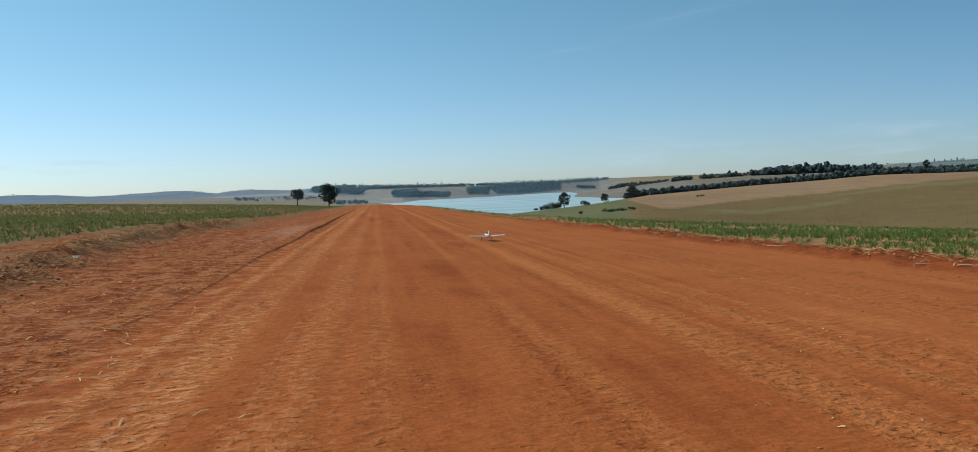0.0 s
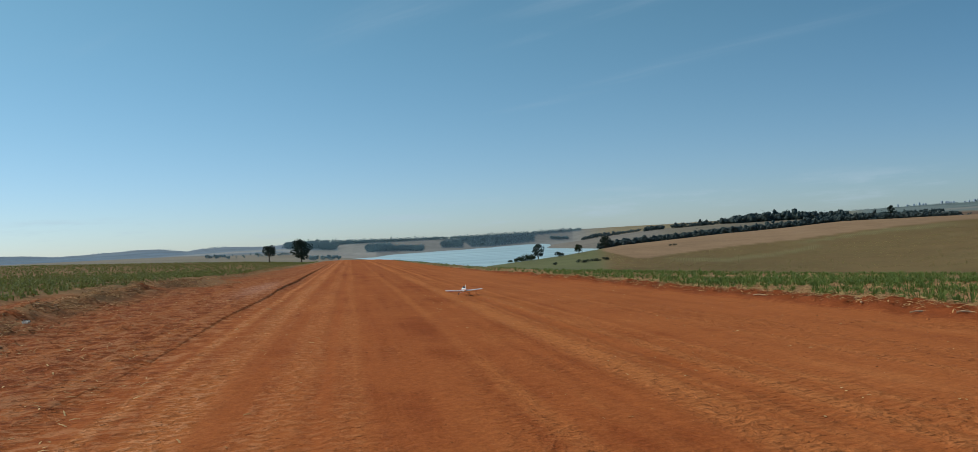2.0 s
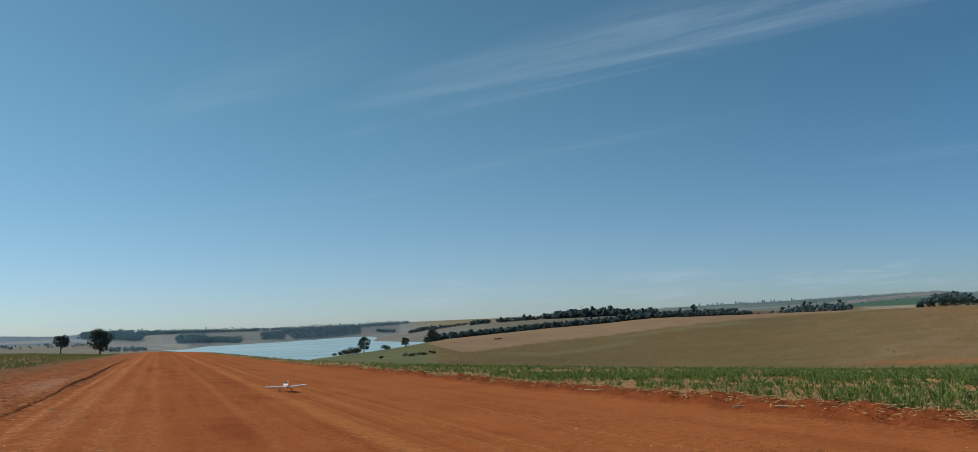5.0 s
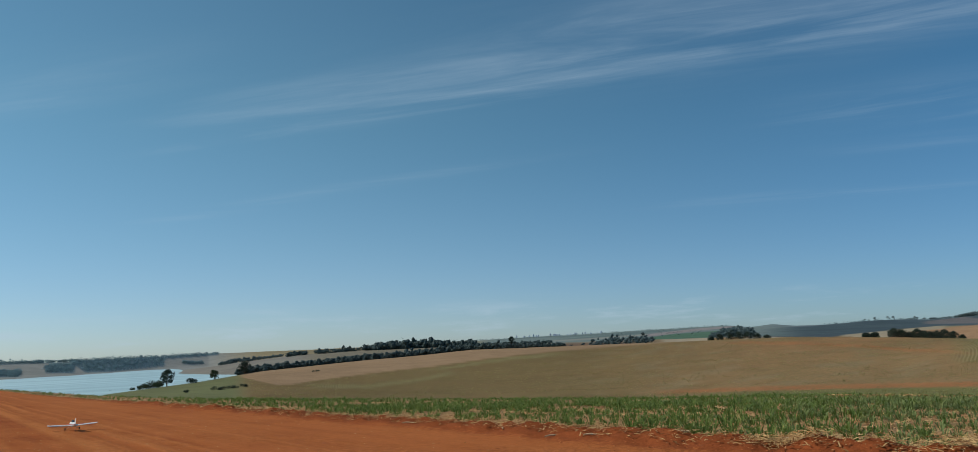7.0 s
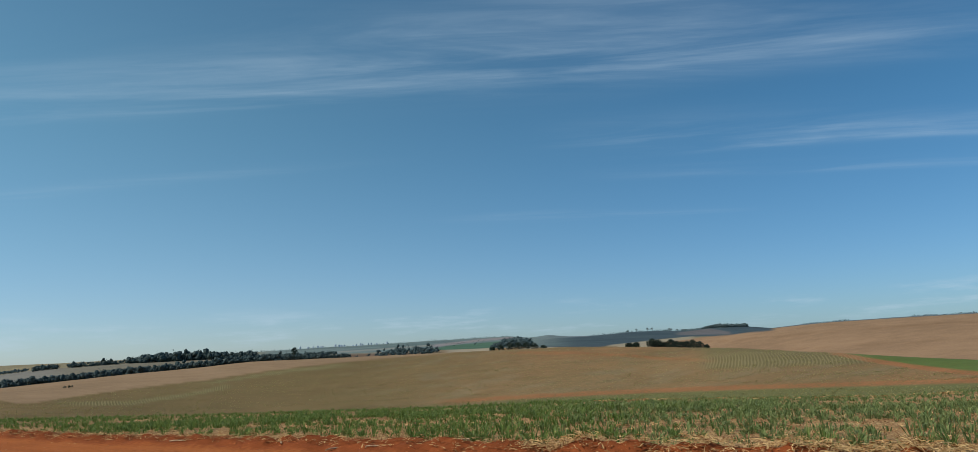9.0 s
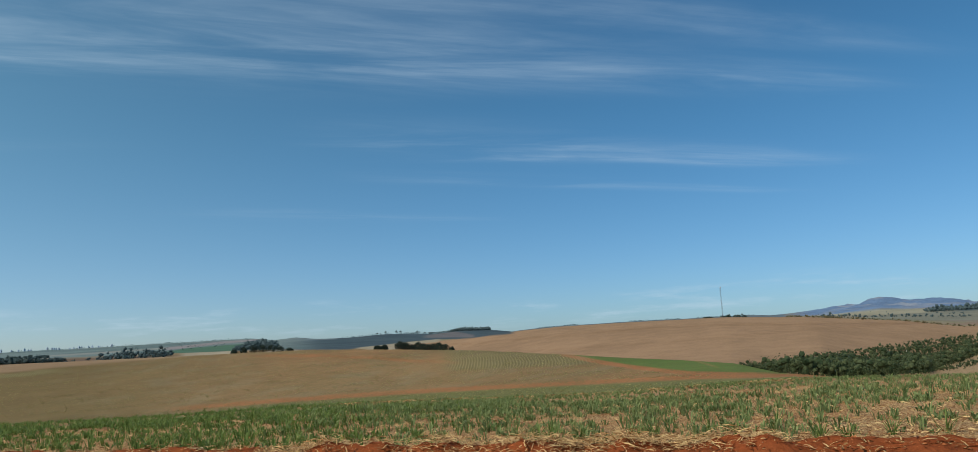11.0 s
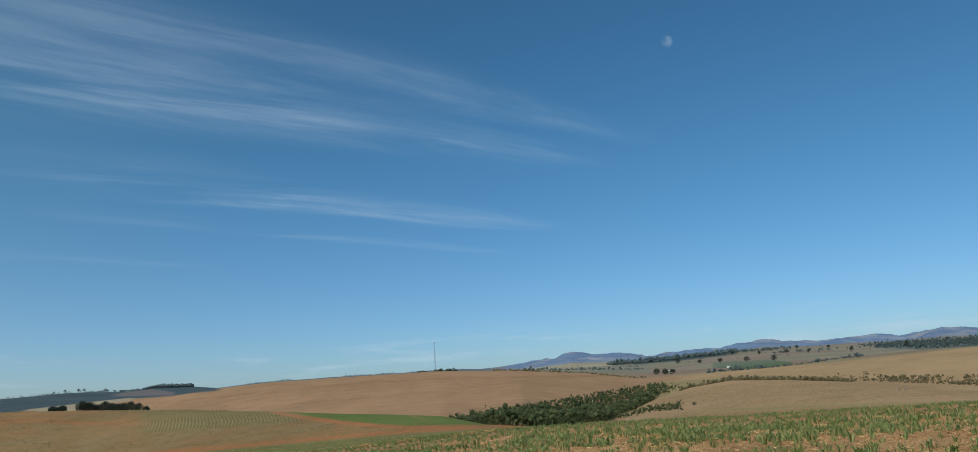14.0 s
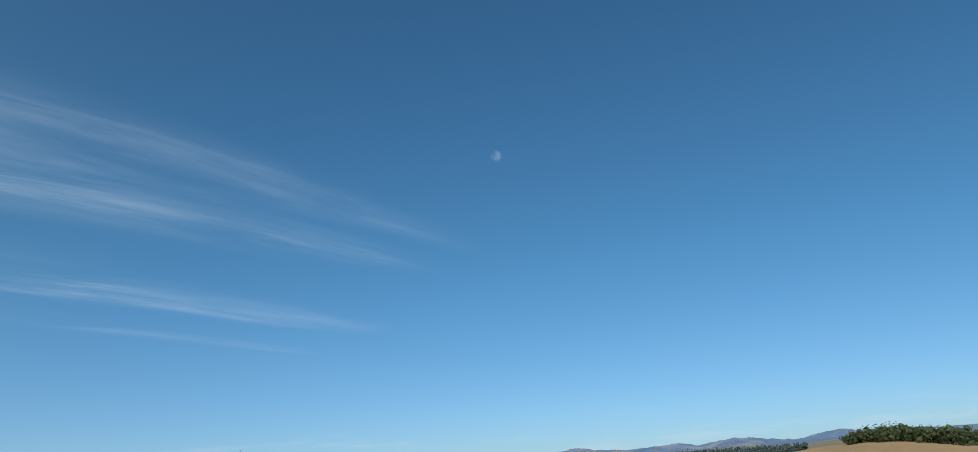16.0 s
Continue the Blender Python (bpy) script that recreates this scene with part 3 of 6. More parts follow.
TAN, OLIVE, GRASS = (0.300, 0.194, 0.110), (0.245, 0.152, 0.072), (0.150, 0.155, 0.070)
LUSH, RED, PASTURE = (0.115, 0.160, 0.043), (0.34, 0.145, 0.062), (0.25, 0.205, 0.12)
# the mountains' blue is distance haze put into the colour
HAZY_MOUNTAIN = (0.138, 0.205, 0.305)
# plantations round the lake: lower and upper edges as (bearing, degrees over the eye)
FAR_WOODS = (
    (((-12.9, 0.24), (-9.2, -0.06)), ((-12.9, 0.80), (-9.2, 0.80))),
    (((-9.1, 0.34), (-7.0, 0.37)), ((-9.1, 0.80), (-7.0, 0.62))),
    (((-7.1, -0.32), (-5.2, -0.34), (-2.9, -0.46)), ((-7.1, 0.10), (-5.3, 0.13), (-5.1, -0.11), (-2.9, -0.18))),
    (((-1.5, -0.28), (0.1, -0.38)), ((-1.5, 0.19), (0.1, 0.20))),
    (((-0.1, 0.28), (0.8, -0.36), (2.3, -0.38), (5.5, -0.18)), ((-0.1, 0.7), (5.5, 0.7))),
    (((5.5, 0.30), (9.0, 0.44)), ((5.5, 0.8), (9.0, 0.8))),
    (((6.7, -0.10), (8.0, -0.16)), ((6.7, 0.04), (8.0, -0.04))),
    (((-7.0, 0.36), (-0.1, 0.34)), ((-7.0, 0.7), (-0.1, 0.7))),
)


def stubble_edge(b):
    """Where the bare stubble on the slope meets the half-grown cane below it."""
    return line(b, (9, -1.0), (10.6, -1.17), (12.8, -1.78), (14, -1.82), (16.5, -1.55), (19, -1.34), (21.5, -1.15), (24.4, -0.98), (28.3, -0.58), (32.8, -0.30), (38, -0.05), (46, 0.2))


def land_use(x, y, b, r, q, z):
    """The colour of the cover of the fields, with haze painted into far hills, and how much of it is bare strip or sown
    ground.
    """
    f = fold(b)
    e = np.degrees(np.arctan2(z - EYE, r))
    n1, n2 = rough(x, y, 90, 61, 4), rough(x, y, 400, 62, 3)
    wob = 0.05 * rough(x, y, 35, 63, 3)
    colour = np.empty((*f.shape, 3))
    colour[...] = OLIVE

    def between(low, high, soft=0.025):
        """Inside a plot: between a lower and an upper edge that change with the bearing."""
        lo, hi = line(f, *low), line(f, *high)
        a, c = low[0][0], low[-1][0]
        return step(e, lo - soft, lo + soft) * step(e, hi + soft, hi - soft) * step(f, a - 0.1, a + 0.1) * step(f, c + 0.1, c - 0.1)

    def lay(mask, c):
        colour[...] = colour * (1 - mask[..., None]) + np.array(c) * mask[..., None]

    # first slope beyond the rim
    first = step(q, 0.6, 0.9)
    lay(step(f, 12.5, 9.5) * first, GRASS)
    lay(step(f, -5, -7), (0.25, 0.22, 0.165))
    lowtan = stubble_edge(f)
    lay(step(e, lowtan - 0.02 + wob, lowtan + 0.03 + wob) * step(f, 10.2, 10.8) * step(q, 3.2, 3.1) * first, TAN)
    lay(step(f, 46, 32) * step(f, 10, 12) * step(e, lowtan + 0.03, lowtan - 0.02) * step(q, 3.2, 3.1) * first, (0.190, 0.128, 0.057))
    patchy = step(rough(x, y, 14, 64, 3), 0.0, 0.5) * step(f, 30, 40) * step(q, 3.1, 3.0) * first
    lay(patchy * 0.35, PASTURE)
    redder = step(rough(x, y, 120, 65, 3), 0.15, 0.5) * step(f, 40, 55) * step(q, 3.1, 3.0) * first
    lay(redder * 0.7, (0.31, 0.165, 0.075))
    # planted contour rows, seen as fine curved lines
    rows = step(f, 58.5, 60.5) * step(f, 71, 69) * step(e, -2.05, -1.85) * step(q, 3.03, 2.98)
    bowed = step(np.abs(e - line(f, (24.4, -1.22), (28.3, -0.78), (30.1, -0.64), (33.5, -0.47)) - wob), 0.12, 0.08) * step(f, 23, 25) * step(f, 35, 32)
    bowed = bowed + step(np.abs(e - line(f, (15, -1.95), (19.2, -2.25), (21, -2.08), (22.5, -1.98), (24, -1.78), (25.2, -1.55)) - wob), 0.15, 0.10) * step(f, 14.5, 16.5) * step(f, 26, 25)
    bowed = bowed * step(q, 3.03, 2.98) * first
    lay(np.clip(rows + bowed, 0, 1) * 0.8, (0.150, 0.130, 0.052))
    # red tracks and the lush plot
    trail = line(f, (-40, -9), (36, -3.45), (40, -3.42), (45, -3.40), (54, -3.33), (62, -3.30), (70, -3.28), (77, -3.20), (84, -3.28), (90, -3.4))
    lay(step(np.abs(e - trail + wob), 0.20, 0.08) * step(f, 38, 44) * step(f, 90, 86) * first * step(q, 3.2, 3.1), RED)
    lower = step(e, trail - 0.10, trail - 0.22) * step(f, 42, 47) * first
    lay(lower * step(q, 3, 2.6), (0.165, 0.160, 0.060))
    second = line(f, (66, -1.0), (68.2, -1.22), (70, -1.70), (72.6, -2.25), (75, -2.65), (77, -2.92), (80, -3.10), (83, -3.2))
    lay(step(e, second, second + 0.06) * step(f, 67.9, 68.5) * step(q, 3.12, 3.02) * first, LUSH)
    lay(step(np.abs(e - second), 0.19, 0.09) * step(f, 67.6, 68.2) * step(f, 84, 80) * step(q, 3.1, 3.0) * first, RED)
    lay(step(np.abs(e - line(f, (75.7, -1.72), (77.35, -2.02), (78.8, -2.55))), 0.07, 0.03) * step(f, 75.4, 75.9) * step(f, 79, 78.5) * step(q, 3.1, 3.0) * first * 0.6, (0.30, 0.19, 0.075))
    cross = line(f, (58.8, -1.72), (59.3, -1.61), (60.5, -1.14), (62.5, -0.59))
    lay(step(np.abs(e - cross), 0.05, 0.025) * step(f, 59.0, 59.4) * step(f, 62.5, 62.0) * step(q, 3.1, 3.0) * 0.8, (0.16, 0.10, 0.055))
    track = line(f, (44, -0.1), (50, -0.32), (56, -0.95), (60, -1.35), (70, -2.4))
    lay(step(np.abs(e - track + 2 * wob), 0.16, 0.03) * step(f, 44, 47) * step(f, 62, 56) * step(q, 3.1, 3.0) * 0.85, RED)
    # the stubble field beyond the gully, and the great bare hill
    lay(step(f, 91.5, 93) * step(q, 2.1, 2.4) * step(q, 3.4, 3.2), (0.350, 0.228, 0.124))
    hill = step(f, 52, 57) * step(q, 3.15, 3.3) * step(q, 5.08, 5.0)
    lay(hill, (0.312, 0.192, 0.108))
    lay(hill * step(np.abs(e - line(f, (62, -0.05), (66, 0.16), (70, 0.34), (76, 0.42), (80, 0.40), (95, -0.3))), 0.07, 0.03) * 0.40, (0.22, 0.12, 0.06))
    lay(hill * step(np.abs(e - line(f, (62, -0.9), (75, -0.65), (85, -0.25), (92, -0.1))), 0.07, 0.03) * 0.25, (0.22, 0.12, 0.06))
    scrub_end = line(f, (96, 4.65), (104, 4.35), (110, 4.05), (130, 3.8))
    scrubby = step(f, 94, 97) * step(q, 3.0, 3.1) * step(q, scrub_end + 0.12, scrub_end)
    lay(scrubby, (0.270, 0.215, 0.105))
    lay(step(f, 96, 99) * step(q, scrub_end, scrub_end + 0.12) * step(q, 5.1, 5.02), (0.345, 0.235, 0.125))
    pale = np.maximum(np.maximum(step(np.abs(f - 42.7), 1.9, 1.5), step(np.abs(f - 50), 2.1, 1.6)), step(np.abs(f - 54.8), 1.4, 1.0)) * step(q, 4.4, 4.6) * step(q, 5.04, 4.98)
    lay(pale * 0.85, (0.36, 0.30, 0.21))
    # farther folds, with distance haze put into their colours
    back = step(q, 5.0, 5.1)
    lay(back, PASTURE)
    lay(back * step(n1, 0.0, 0.12) * step(f, 44, 84) * 0.7, (0.20, 0.17, 0.09))
    lay(back * step(np.sin(x * 0.006 + 2 * n2) + np.sin(y * 0.008), 0.2, 0.4) * step(f, 83, 87) * 0.8, (0.215, 0.180, 0.105))
    lay(back * step(rough(x, y, 170, 66, 2), 0.15, 0.25) * step(f, 83, 87) * 0.8, (0.235, 0.155, 0.110))
    lay(back * np.clip(step(f, 83, 87), 0, 1) * between(((85.5, 0.74), (87.4, 0.60), (92, 0.50), (93, 0.50)), ((85.5, 0.86), (87.4, 0.97), (92, 0.80), (93, 0.74))), (0.360, 0.310, 0.185))
    lay(back * between(((88.3, 0.20), (95.5, -0.15)), ((88.3, 0.42), (92, 0.50), (95.5, 0.60))), (0.195, 0.178, 0.112))
    lay(back * between(((110.4, 0.50), (113, 0.20), (119, 0.2)), ((110.4, 0.66), (112, 0.84), (115.5, 0.66), (119, 0.6))), (0.062, 0.088, 0.080))
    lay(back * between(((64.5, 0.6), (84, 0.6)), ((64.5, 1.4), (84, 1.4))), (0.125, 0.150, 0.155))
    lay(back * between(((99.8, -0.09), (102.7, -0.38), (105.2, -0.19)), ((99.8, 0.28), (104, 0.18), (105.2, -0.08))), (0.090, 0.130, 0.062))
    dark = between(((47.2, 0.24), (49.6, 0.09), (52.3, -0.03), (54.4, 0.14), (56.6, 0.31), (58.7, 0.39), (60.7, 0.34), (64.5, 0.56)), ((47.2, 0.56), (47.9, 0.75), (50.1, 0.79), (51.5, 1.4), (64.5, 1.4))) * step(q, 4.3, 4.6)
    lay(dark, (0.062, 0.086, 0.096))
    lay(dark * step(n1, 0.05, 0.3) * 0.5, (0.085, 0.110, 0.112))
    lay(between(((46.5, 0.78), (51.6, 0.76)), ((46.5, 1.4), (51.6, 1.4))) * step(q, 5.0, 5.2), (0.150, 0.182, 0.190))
    lay(between(((58.0, 0.55), (61.6, 0.42)), ((58.0, 0.72), (60.3, 0.90), (61.6, 0.60))) * step(q, 4.6, 5.0) * 0.6, (0.200, 0.165, 0.150))
    lay(between(((53, -0.04), (55.7, 0.04), (59, 0.24)), ((53, 0.08), (55.7, 0.22), (59, 0.41))) * step(q, 3.2, 3.4), (0.330, 0.275, 0.185))
    lay(step(f, 9, 11) * step(f, 44, 36) * step(q, 3.0, 3.15) * step(q, 5.3, 5.1), (0.205, 0.178, 0.128))
    # the hills round the lake: haze painted into pasture, plantations and hedged plots
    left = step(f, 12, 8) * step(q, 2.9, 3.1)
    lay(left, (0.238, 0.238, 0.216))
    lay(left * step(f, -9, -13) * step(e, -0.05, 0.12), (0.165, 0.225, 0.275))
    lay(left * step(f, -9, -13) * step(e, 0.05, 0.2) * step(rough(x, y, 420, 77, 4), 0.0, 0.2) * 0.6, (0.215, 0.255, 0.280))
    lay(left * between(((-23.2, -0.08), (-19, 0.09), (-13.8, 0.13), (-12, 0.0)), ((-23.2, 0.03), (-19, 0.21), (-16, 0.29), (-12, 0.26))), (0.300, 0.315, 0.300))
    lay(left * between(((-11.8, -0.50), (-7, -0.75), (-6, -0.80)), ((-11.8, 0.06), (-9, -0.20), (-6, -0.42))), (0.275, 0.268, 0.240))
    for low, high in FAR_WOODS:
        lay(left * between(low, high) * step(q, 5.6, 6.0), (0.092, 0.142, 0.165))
    lay(step(f, 6.2, 6.8) * step(f, 16, 14) * step(q, 3.0, 3.15) * step(q, 5.6, 5.3), (0.215, 0.195, 0.160))
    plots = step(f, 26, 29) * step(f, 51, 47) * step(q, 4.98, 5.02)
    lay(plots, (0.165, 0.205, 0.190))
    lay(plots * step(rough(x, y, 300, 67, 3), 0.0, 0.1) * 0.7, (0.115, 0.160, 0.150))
    lay(plots * between(((33, 0.46), (36, 0.50), (40, 0.62)), ((33, 0.56), (36, 0.62), (40, 0.74))) * 0.8, (0.255, 0.250, 0.215))
    lay(plots * between(((40, 0.52), (43.5, 0.80), (46, 0.92)), ((40, 0.72), (43.5, 0.96), (46, 1.02))) * 0.8, (0.285, 0.235, 0.225))
    lay(plots * between(((40, 0.30), (42, 0.24), (44.2, 0.27), (45.2, 0.6)), ((40, 0.44), (41.4, 0.62), (45.2, 0.74))), (0.085, 0.150, 0.098))
    lay(plots * between(((41.9, 0.06), (44.2, 0.0)), ((41.9, 0.12), (43.2, 0.27), (44.2, 0.28))), (0.400, 0.345, 0.255))
    lay(between(((46.6, 0.03), (49.2, -0.1)), ((46.6, 0.10), (47.4, 0.24), (49.2, 0.08))) * step(q, 3.2, 3.5), (0.400, 0.345, 0.255))
    lay(between(((25.8, -0.02), (34, 0.02), (39, 0.05)), ((25.8, 0.0), (27.6, 0.28), (31.2, 0.37), (34, 0.29), (39, 0.22))) * step(q, 3.0, 3.08), (0.165, 0.108, 0.072))
    # pale grey laid over the far plain to stand for haze
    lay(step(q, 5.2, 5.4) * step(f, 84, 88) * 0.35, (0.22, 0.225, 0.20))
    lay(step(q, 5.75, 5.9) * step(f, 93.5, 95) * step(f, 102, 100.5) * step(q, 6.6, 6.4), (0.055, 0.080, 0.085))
    lay(step(q, 6.25, 6.4) * step(f, 83, 86), HAZY_MOUNTAIN)
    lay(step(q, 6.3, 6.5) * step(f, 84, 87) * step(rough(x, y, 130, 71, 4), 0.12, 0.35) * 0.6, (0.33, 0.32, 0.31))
    # beside the strip
    u, v = strip_place(x, y)
    ragged = 0.35 * rough(x, y, 2.2, 72, 4) + 0.25 * rough(v, v * 0, 11.0, 73)
    re, le = right_edge(v) + 1.5 + ragged, left_edge(v) - 1.0 - 4.0 * step(v, 70, 10) + ragged
    near = step(q, 0.5, 0.2)
    bare = step(u, re + 0.25, re - 0.25) * step(u, le - 0.3, le + 0.3) * near
    mixed = step(u, le + 4.2, le + 2.6) * step(rough(x, y, 1.6, 75, 4) + 0.5 * step(u, le + 3.2, le), -0.1, 0.45) * step(u, -3.5, -5.5) * near
    bare = bare * (1 - 0.75 * mixed * step(v, 80, 40))
    heap = np.exp(-((u - left_edge(v) + 0.6 + 1.3 * step(v, 14, 26)) / 1.1) ** 2) * step(rough(x, y, 0.9, 97, 4), -0.45, 0.1) * step(v, 5, 11)
    bare = bare * (1 - 0.85 * heap)
    bare = np.maximum(bare, np.exp(-((u + 10.7 + 0.4 * ragged) / 0.75) ** 2) * step(v, 36, 28) * near)
    sown = near * (1 - bare)
    green = step(rough(x, y, 3.0, 74, 3) + 0.35 * step(r, 20, 45), 0.1, 0.5) * 0.6 * sown
    lay(near, (0.205, 0.125, 0.058))
    sprouting = step(f, 11, 15) * step(q, 3.08, 3.0) * first * step(e, lowtan + 0.05, lowtan - 0.05) + step(f, 44, 48) * step(f, 84, 80) * step(q, 3.08, 3.0) * first
    return colour, bare, np.clip(sown - green, 0, 1) * np.where(u < -6, 0.28, 1.0), np.clip(sprouting, 0, 1), np.clip(rows, 0, 1), np.clip(bowed, 0, 1)


def mesh_from(name, verts, faces, mat, smooth=True):
    """A mesh from numpy arrays: vertices n x 3, faces n x 3 or n x 4."""
    me = bpy.data.meshes.new(name)
    verts, faces = np.asarray(verts, np.float32), np.asarray(faces, np.int32)
    k = faces.shape[1]
    me.vertices.add(len(verts))
    me.vertices.foreach_set("co", verts.ravel())
    me.loops.add(faces.size)
    me.loops.foreach_set("vertex_index", faces.ravel())
    me.polygons.add(len(faces))
    me.polygons.foreach_set("loop_start", np.arange(0, faces.size, k, dtype=np.int32))
    me.polygons.foreach_set("use_smooth", np.full(len(faces), smooth))
    me.materials.append(mat)
    me.update(calc_edges=True)
    return me


def build_ground():
    bs = np.concatenate([np.arange(-36, -27, 0.18), np.arange(-27, -9, 0.08), np.arange(-9, 14, 0.13), np.arange(14, 128, 0.25), np.arange(128, 324, 4.0)])
    rs = np.concatenate([[0.001, 0.3, 0.6, 0.9], np.geomspace(1.2, 4, 50)[:-1], np.geomspace(4, 60, 225)[:-1], np.geomspace(60, 900, 125)[:-1], np.geomspace(900, 4990, 85)])
    b, r = np.meshgrid(bs, rs, indexing="ij")
    x, y = r * np.sin(np.radians(b)), r * np.cos(np.radians(b))
    z = ground_z(x, y)
    _, q = elevation(b, r)
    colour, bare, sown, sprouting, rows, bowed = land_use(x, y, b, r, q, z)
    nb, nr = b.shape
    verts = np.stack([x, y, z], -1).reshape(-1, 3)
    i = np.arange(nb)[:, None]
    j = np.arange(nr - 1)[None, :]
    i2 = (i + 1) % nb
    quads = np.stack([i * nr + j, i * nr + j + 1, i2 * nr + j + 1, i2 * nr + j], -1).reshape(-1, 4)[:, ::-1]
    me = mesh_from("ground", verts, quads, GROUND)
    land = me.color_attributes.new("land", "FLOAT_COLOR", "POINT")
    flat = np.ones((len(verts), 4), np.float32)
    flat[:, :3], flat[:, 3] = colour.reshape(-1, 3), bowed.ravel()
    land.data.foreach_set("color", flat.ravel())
    use = me.color_attributes.new("use", "FLOAT_COLOR", "POINT")
    flat = np.zeros((len(verts), 4), np.float32)
    flat[:, 0], flat[:, 1], flat[:, 2], flat[:, 3] = bare.ravel(), sown.ravel(), sprouting.ravel(), rows.ravel()
    use.data.foreach_set("color", flat.ravel())
    return tagged(new("ground", me), "red earth strip among cane fields and hills", "ground", kind="structure")


build_ground()


def build_lake():
    verts, faces = [], []
    for b in np.arange(-9, 13, 0.5):
        for r in np.geomspace(260, 3900, 30):
            verts.append(bearing(b, r, LAKE))
    n = 30
    for i in range(len(verts) // n - 1):
        for j in range(n - 1):
            faces.append((i * n + j, (i + 1) * n + j, (i + 1) * n + j + 1, i * n + j + 1))
    return tagged(new("water", mesh_from("water", [tuple(v) for v in verts], faces, WATER)), "pale blue-green lake water in the valley", "lake", kind="structure")


build_lake()


# ---- plants ----
def spot(b, r, sink=0.0):
    p = bearing(b, r)
    return Vector((p.x, p.y, float(ground_z(np.array(p.x), np.array(p.y))) - sink))


def leaf_quads(centres, radii, count, size, rng, flat=0.8):
    """Loose leaf clumps: small bent quads strewn through ellipsoids. Returns vertices and quads."""
    centres, radii = np.asarray(centres, float), np.asarray(radii, float)
    pick = rng.integers(0, len(centres), count)
    way = rng.normal(size=(count, 3))
    way /= np.linalg.norm(way, axis=1)[:, None]
    depth = rng.uniform(0.35, 1.08, (count, 1)) ** 0.6
    middle = centres[pick] + way * depth * radii[pick][:, None] * np.array([1, 1, flat])
    a = rng.normal(size=(count, 3))
    a /= np.linalg.norm(a, axis=1)[:, None]
    c = np.cross(a, way + rng.normal(scale=0.5, size=(count, 3)))
    c /= np.linalg.norm(c, axis=1)[:, None] + 1e-9
    s = size * rng.uniform(0.6, 1.35, (count, 1))
    w = s * rng.uniform(0.55, 0.9, (count, 1))
    bend = way * s * 0.25
    verts = np.stack([middle - a * s, middle + c * w + bend * 0.5, middle + a * s, middle - c * w - bend * 0.5], 1).reshape(-1, 3)
    faces = np.arange(count * 4).reshape(-1, 4)
    return verts, faces


def tube(points, radii, sides=7):
    """A tapered, bent round bar along some points: vertices and quads."""
    verts, faces = [], []
    points = [Vector(p) for p in points]
    for k, (p, r) in enumerate(zip(points, radii)):
        way = (points[min(k + 1, len(points) - 1)] - points[max(k - 1, 0)]).normalized()
        side = way.orthogonal().normalized()
        other = way.cross(side)
        for i in range(sides):
            a = 2 * math.pi * i / sides
            verts.append(tuple(p + (side * math.cos(a) + other * math.sin(a)) * r))
    for k in range(len(points) - 1):
        for i in range(sides):
            j = (i + 1) % sides
            faces.append((k * sides + i, k * sides + j, (k + 1) * sides + j, (k + 1) * sides + i))
    return verts, faces


def join(pieces):
    verts, faces, base = [], [], 0
    for v, f in pieces:
        verts.append(np.asarray(v, float).reshape(-1, 3))
        faces.append(np.asarray(f, int) + base)
        base += len(verts[-1])
    return np.vstack(verts), np.vstack(faces)


def part_mesh(name, data, mat, parent, label="", smooth=True):
    ob = new(name, mesh_from(name, data[0], data[1], mat, smooth))
    ob.parent = parent
    return tagged(ob, label)


def tree(place, height, spread, seed, label, name="tree", clear=0.3, leaves=900, lumps=9, leaf=None, mat=None, uneven=0.35, group=""):
    """A tree with a tapered trunk, limbs and a loose crown."""
    rng = np.random.default_rng(seed)
    top = new(name)
    top.location = place
    lean = rng.normal(scale=0.04, size=2) * height
    foot = max(0.10, height * 0.028)
    bars = [tube([(0, 0, -0.3), (lean[0] * 0.2, lean[1] * 0.2, height * clear * 0.6), (lean[0] * 0.6, lean[1] * 0.6, height * (clear + 0.2)),
                  (lean[0], lean[1], height * 0.85)], [foot * 1.4, foot, foot * 0.7, foot * 0.15])]
    centres, radii = [], []
    crown = height * (1 - clear)
    for k in range(lumps):
        a = 2.4 * k + rng.uniform(-0.4, 0.4)
        level = (k + 0.5) / lumps
        reach = spread * 0.5 * (0.35 + 0.65 * math.sin(math.pi * min(1, 0.2 + 0.75 * level))) * rng.uniform(1 - uneven, 1.05)
        c = np.array([math.cos(a) * reach * 0.72, math.sin(a) * reach * 0.72, height * clear + crown * (0.12 + 0.74 * level)])
        centres.append(c)
        radii.append(spread * rng.uniform(0.17, 0.27))
        start = (lean[0] * 0.4, lean[1] * 0.4, max(height * clear * 0.7, c[2] - crown * 0.35))
        bars.append(tube([start, (c[0] * 0.5, c[1] * 0.5, (start[2] + c[2]) * 0.52), tuple(c)], [foot * 0.5, foot * 0.3, foot * 0.1], 5))
    centres.append(np.array([lean[0], lean[1], height * 0.82]))
    radii.append(spread * 0.22)
    part_mesh("trunk", join(bars), BARK, top, "grey-brown trunk and limbs")
    part_mesh("crown", leaf_quads(centres, radii, leaves, leaf or spread * 0.05, rng), mat or LEAF, top, smooth=False)
    return tagged(top, label, "tree", group)


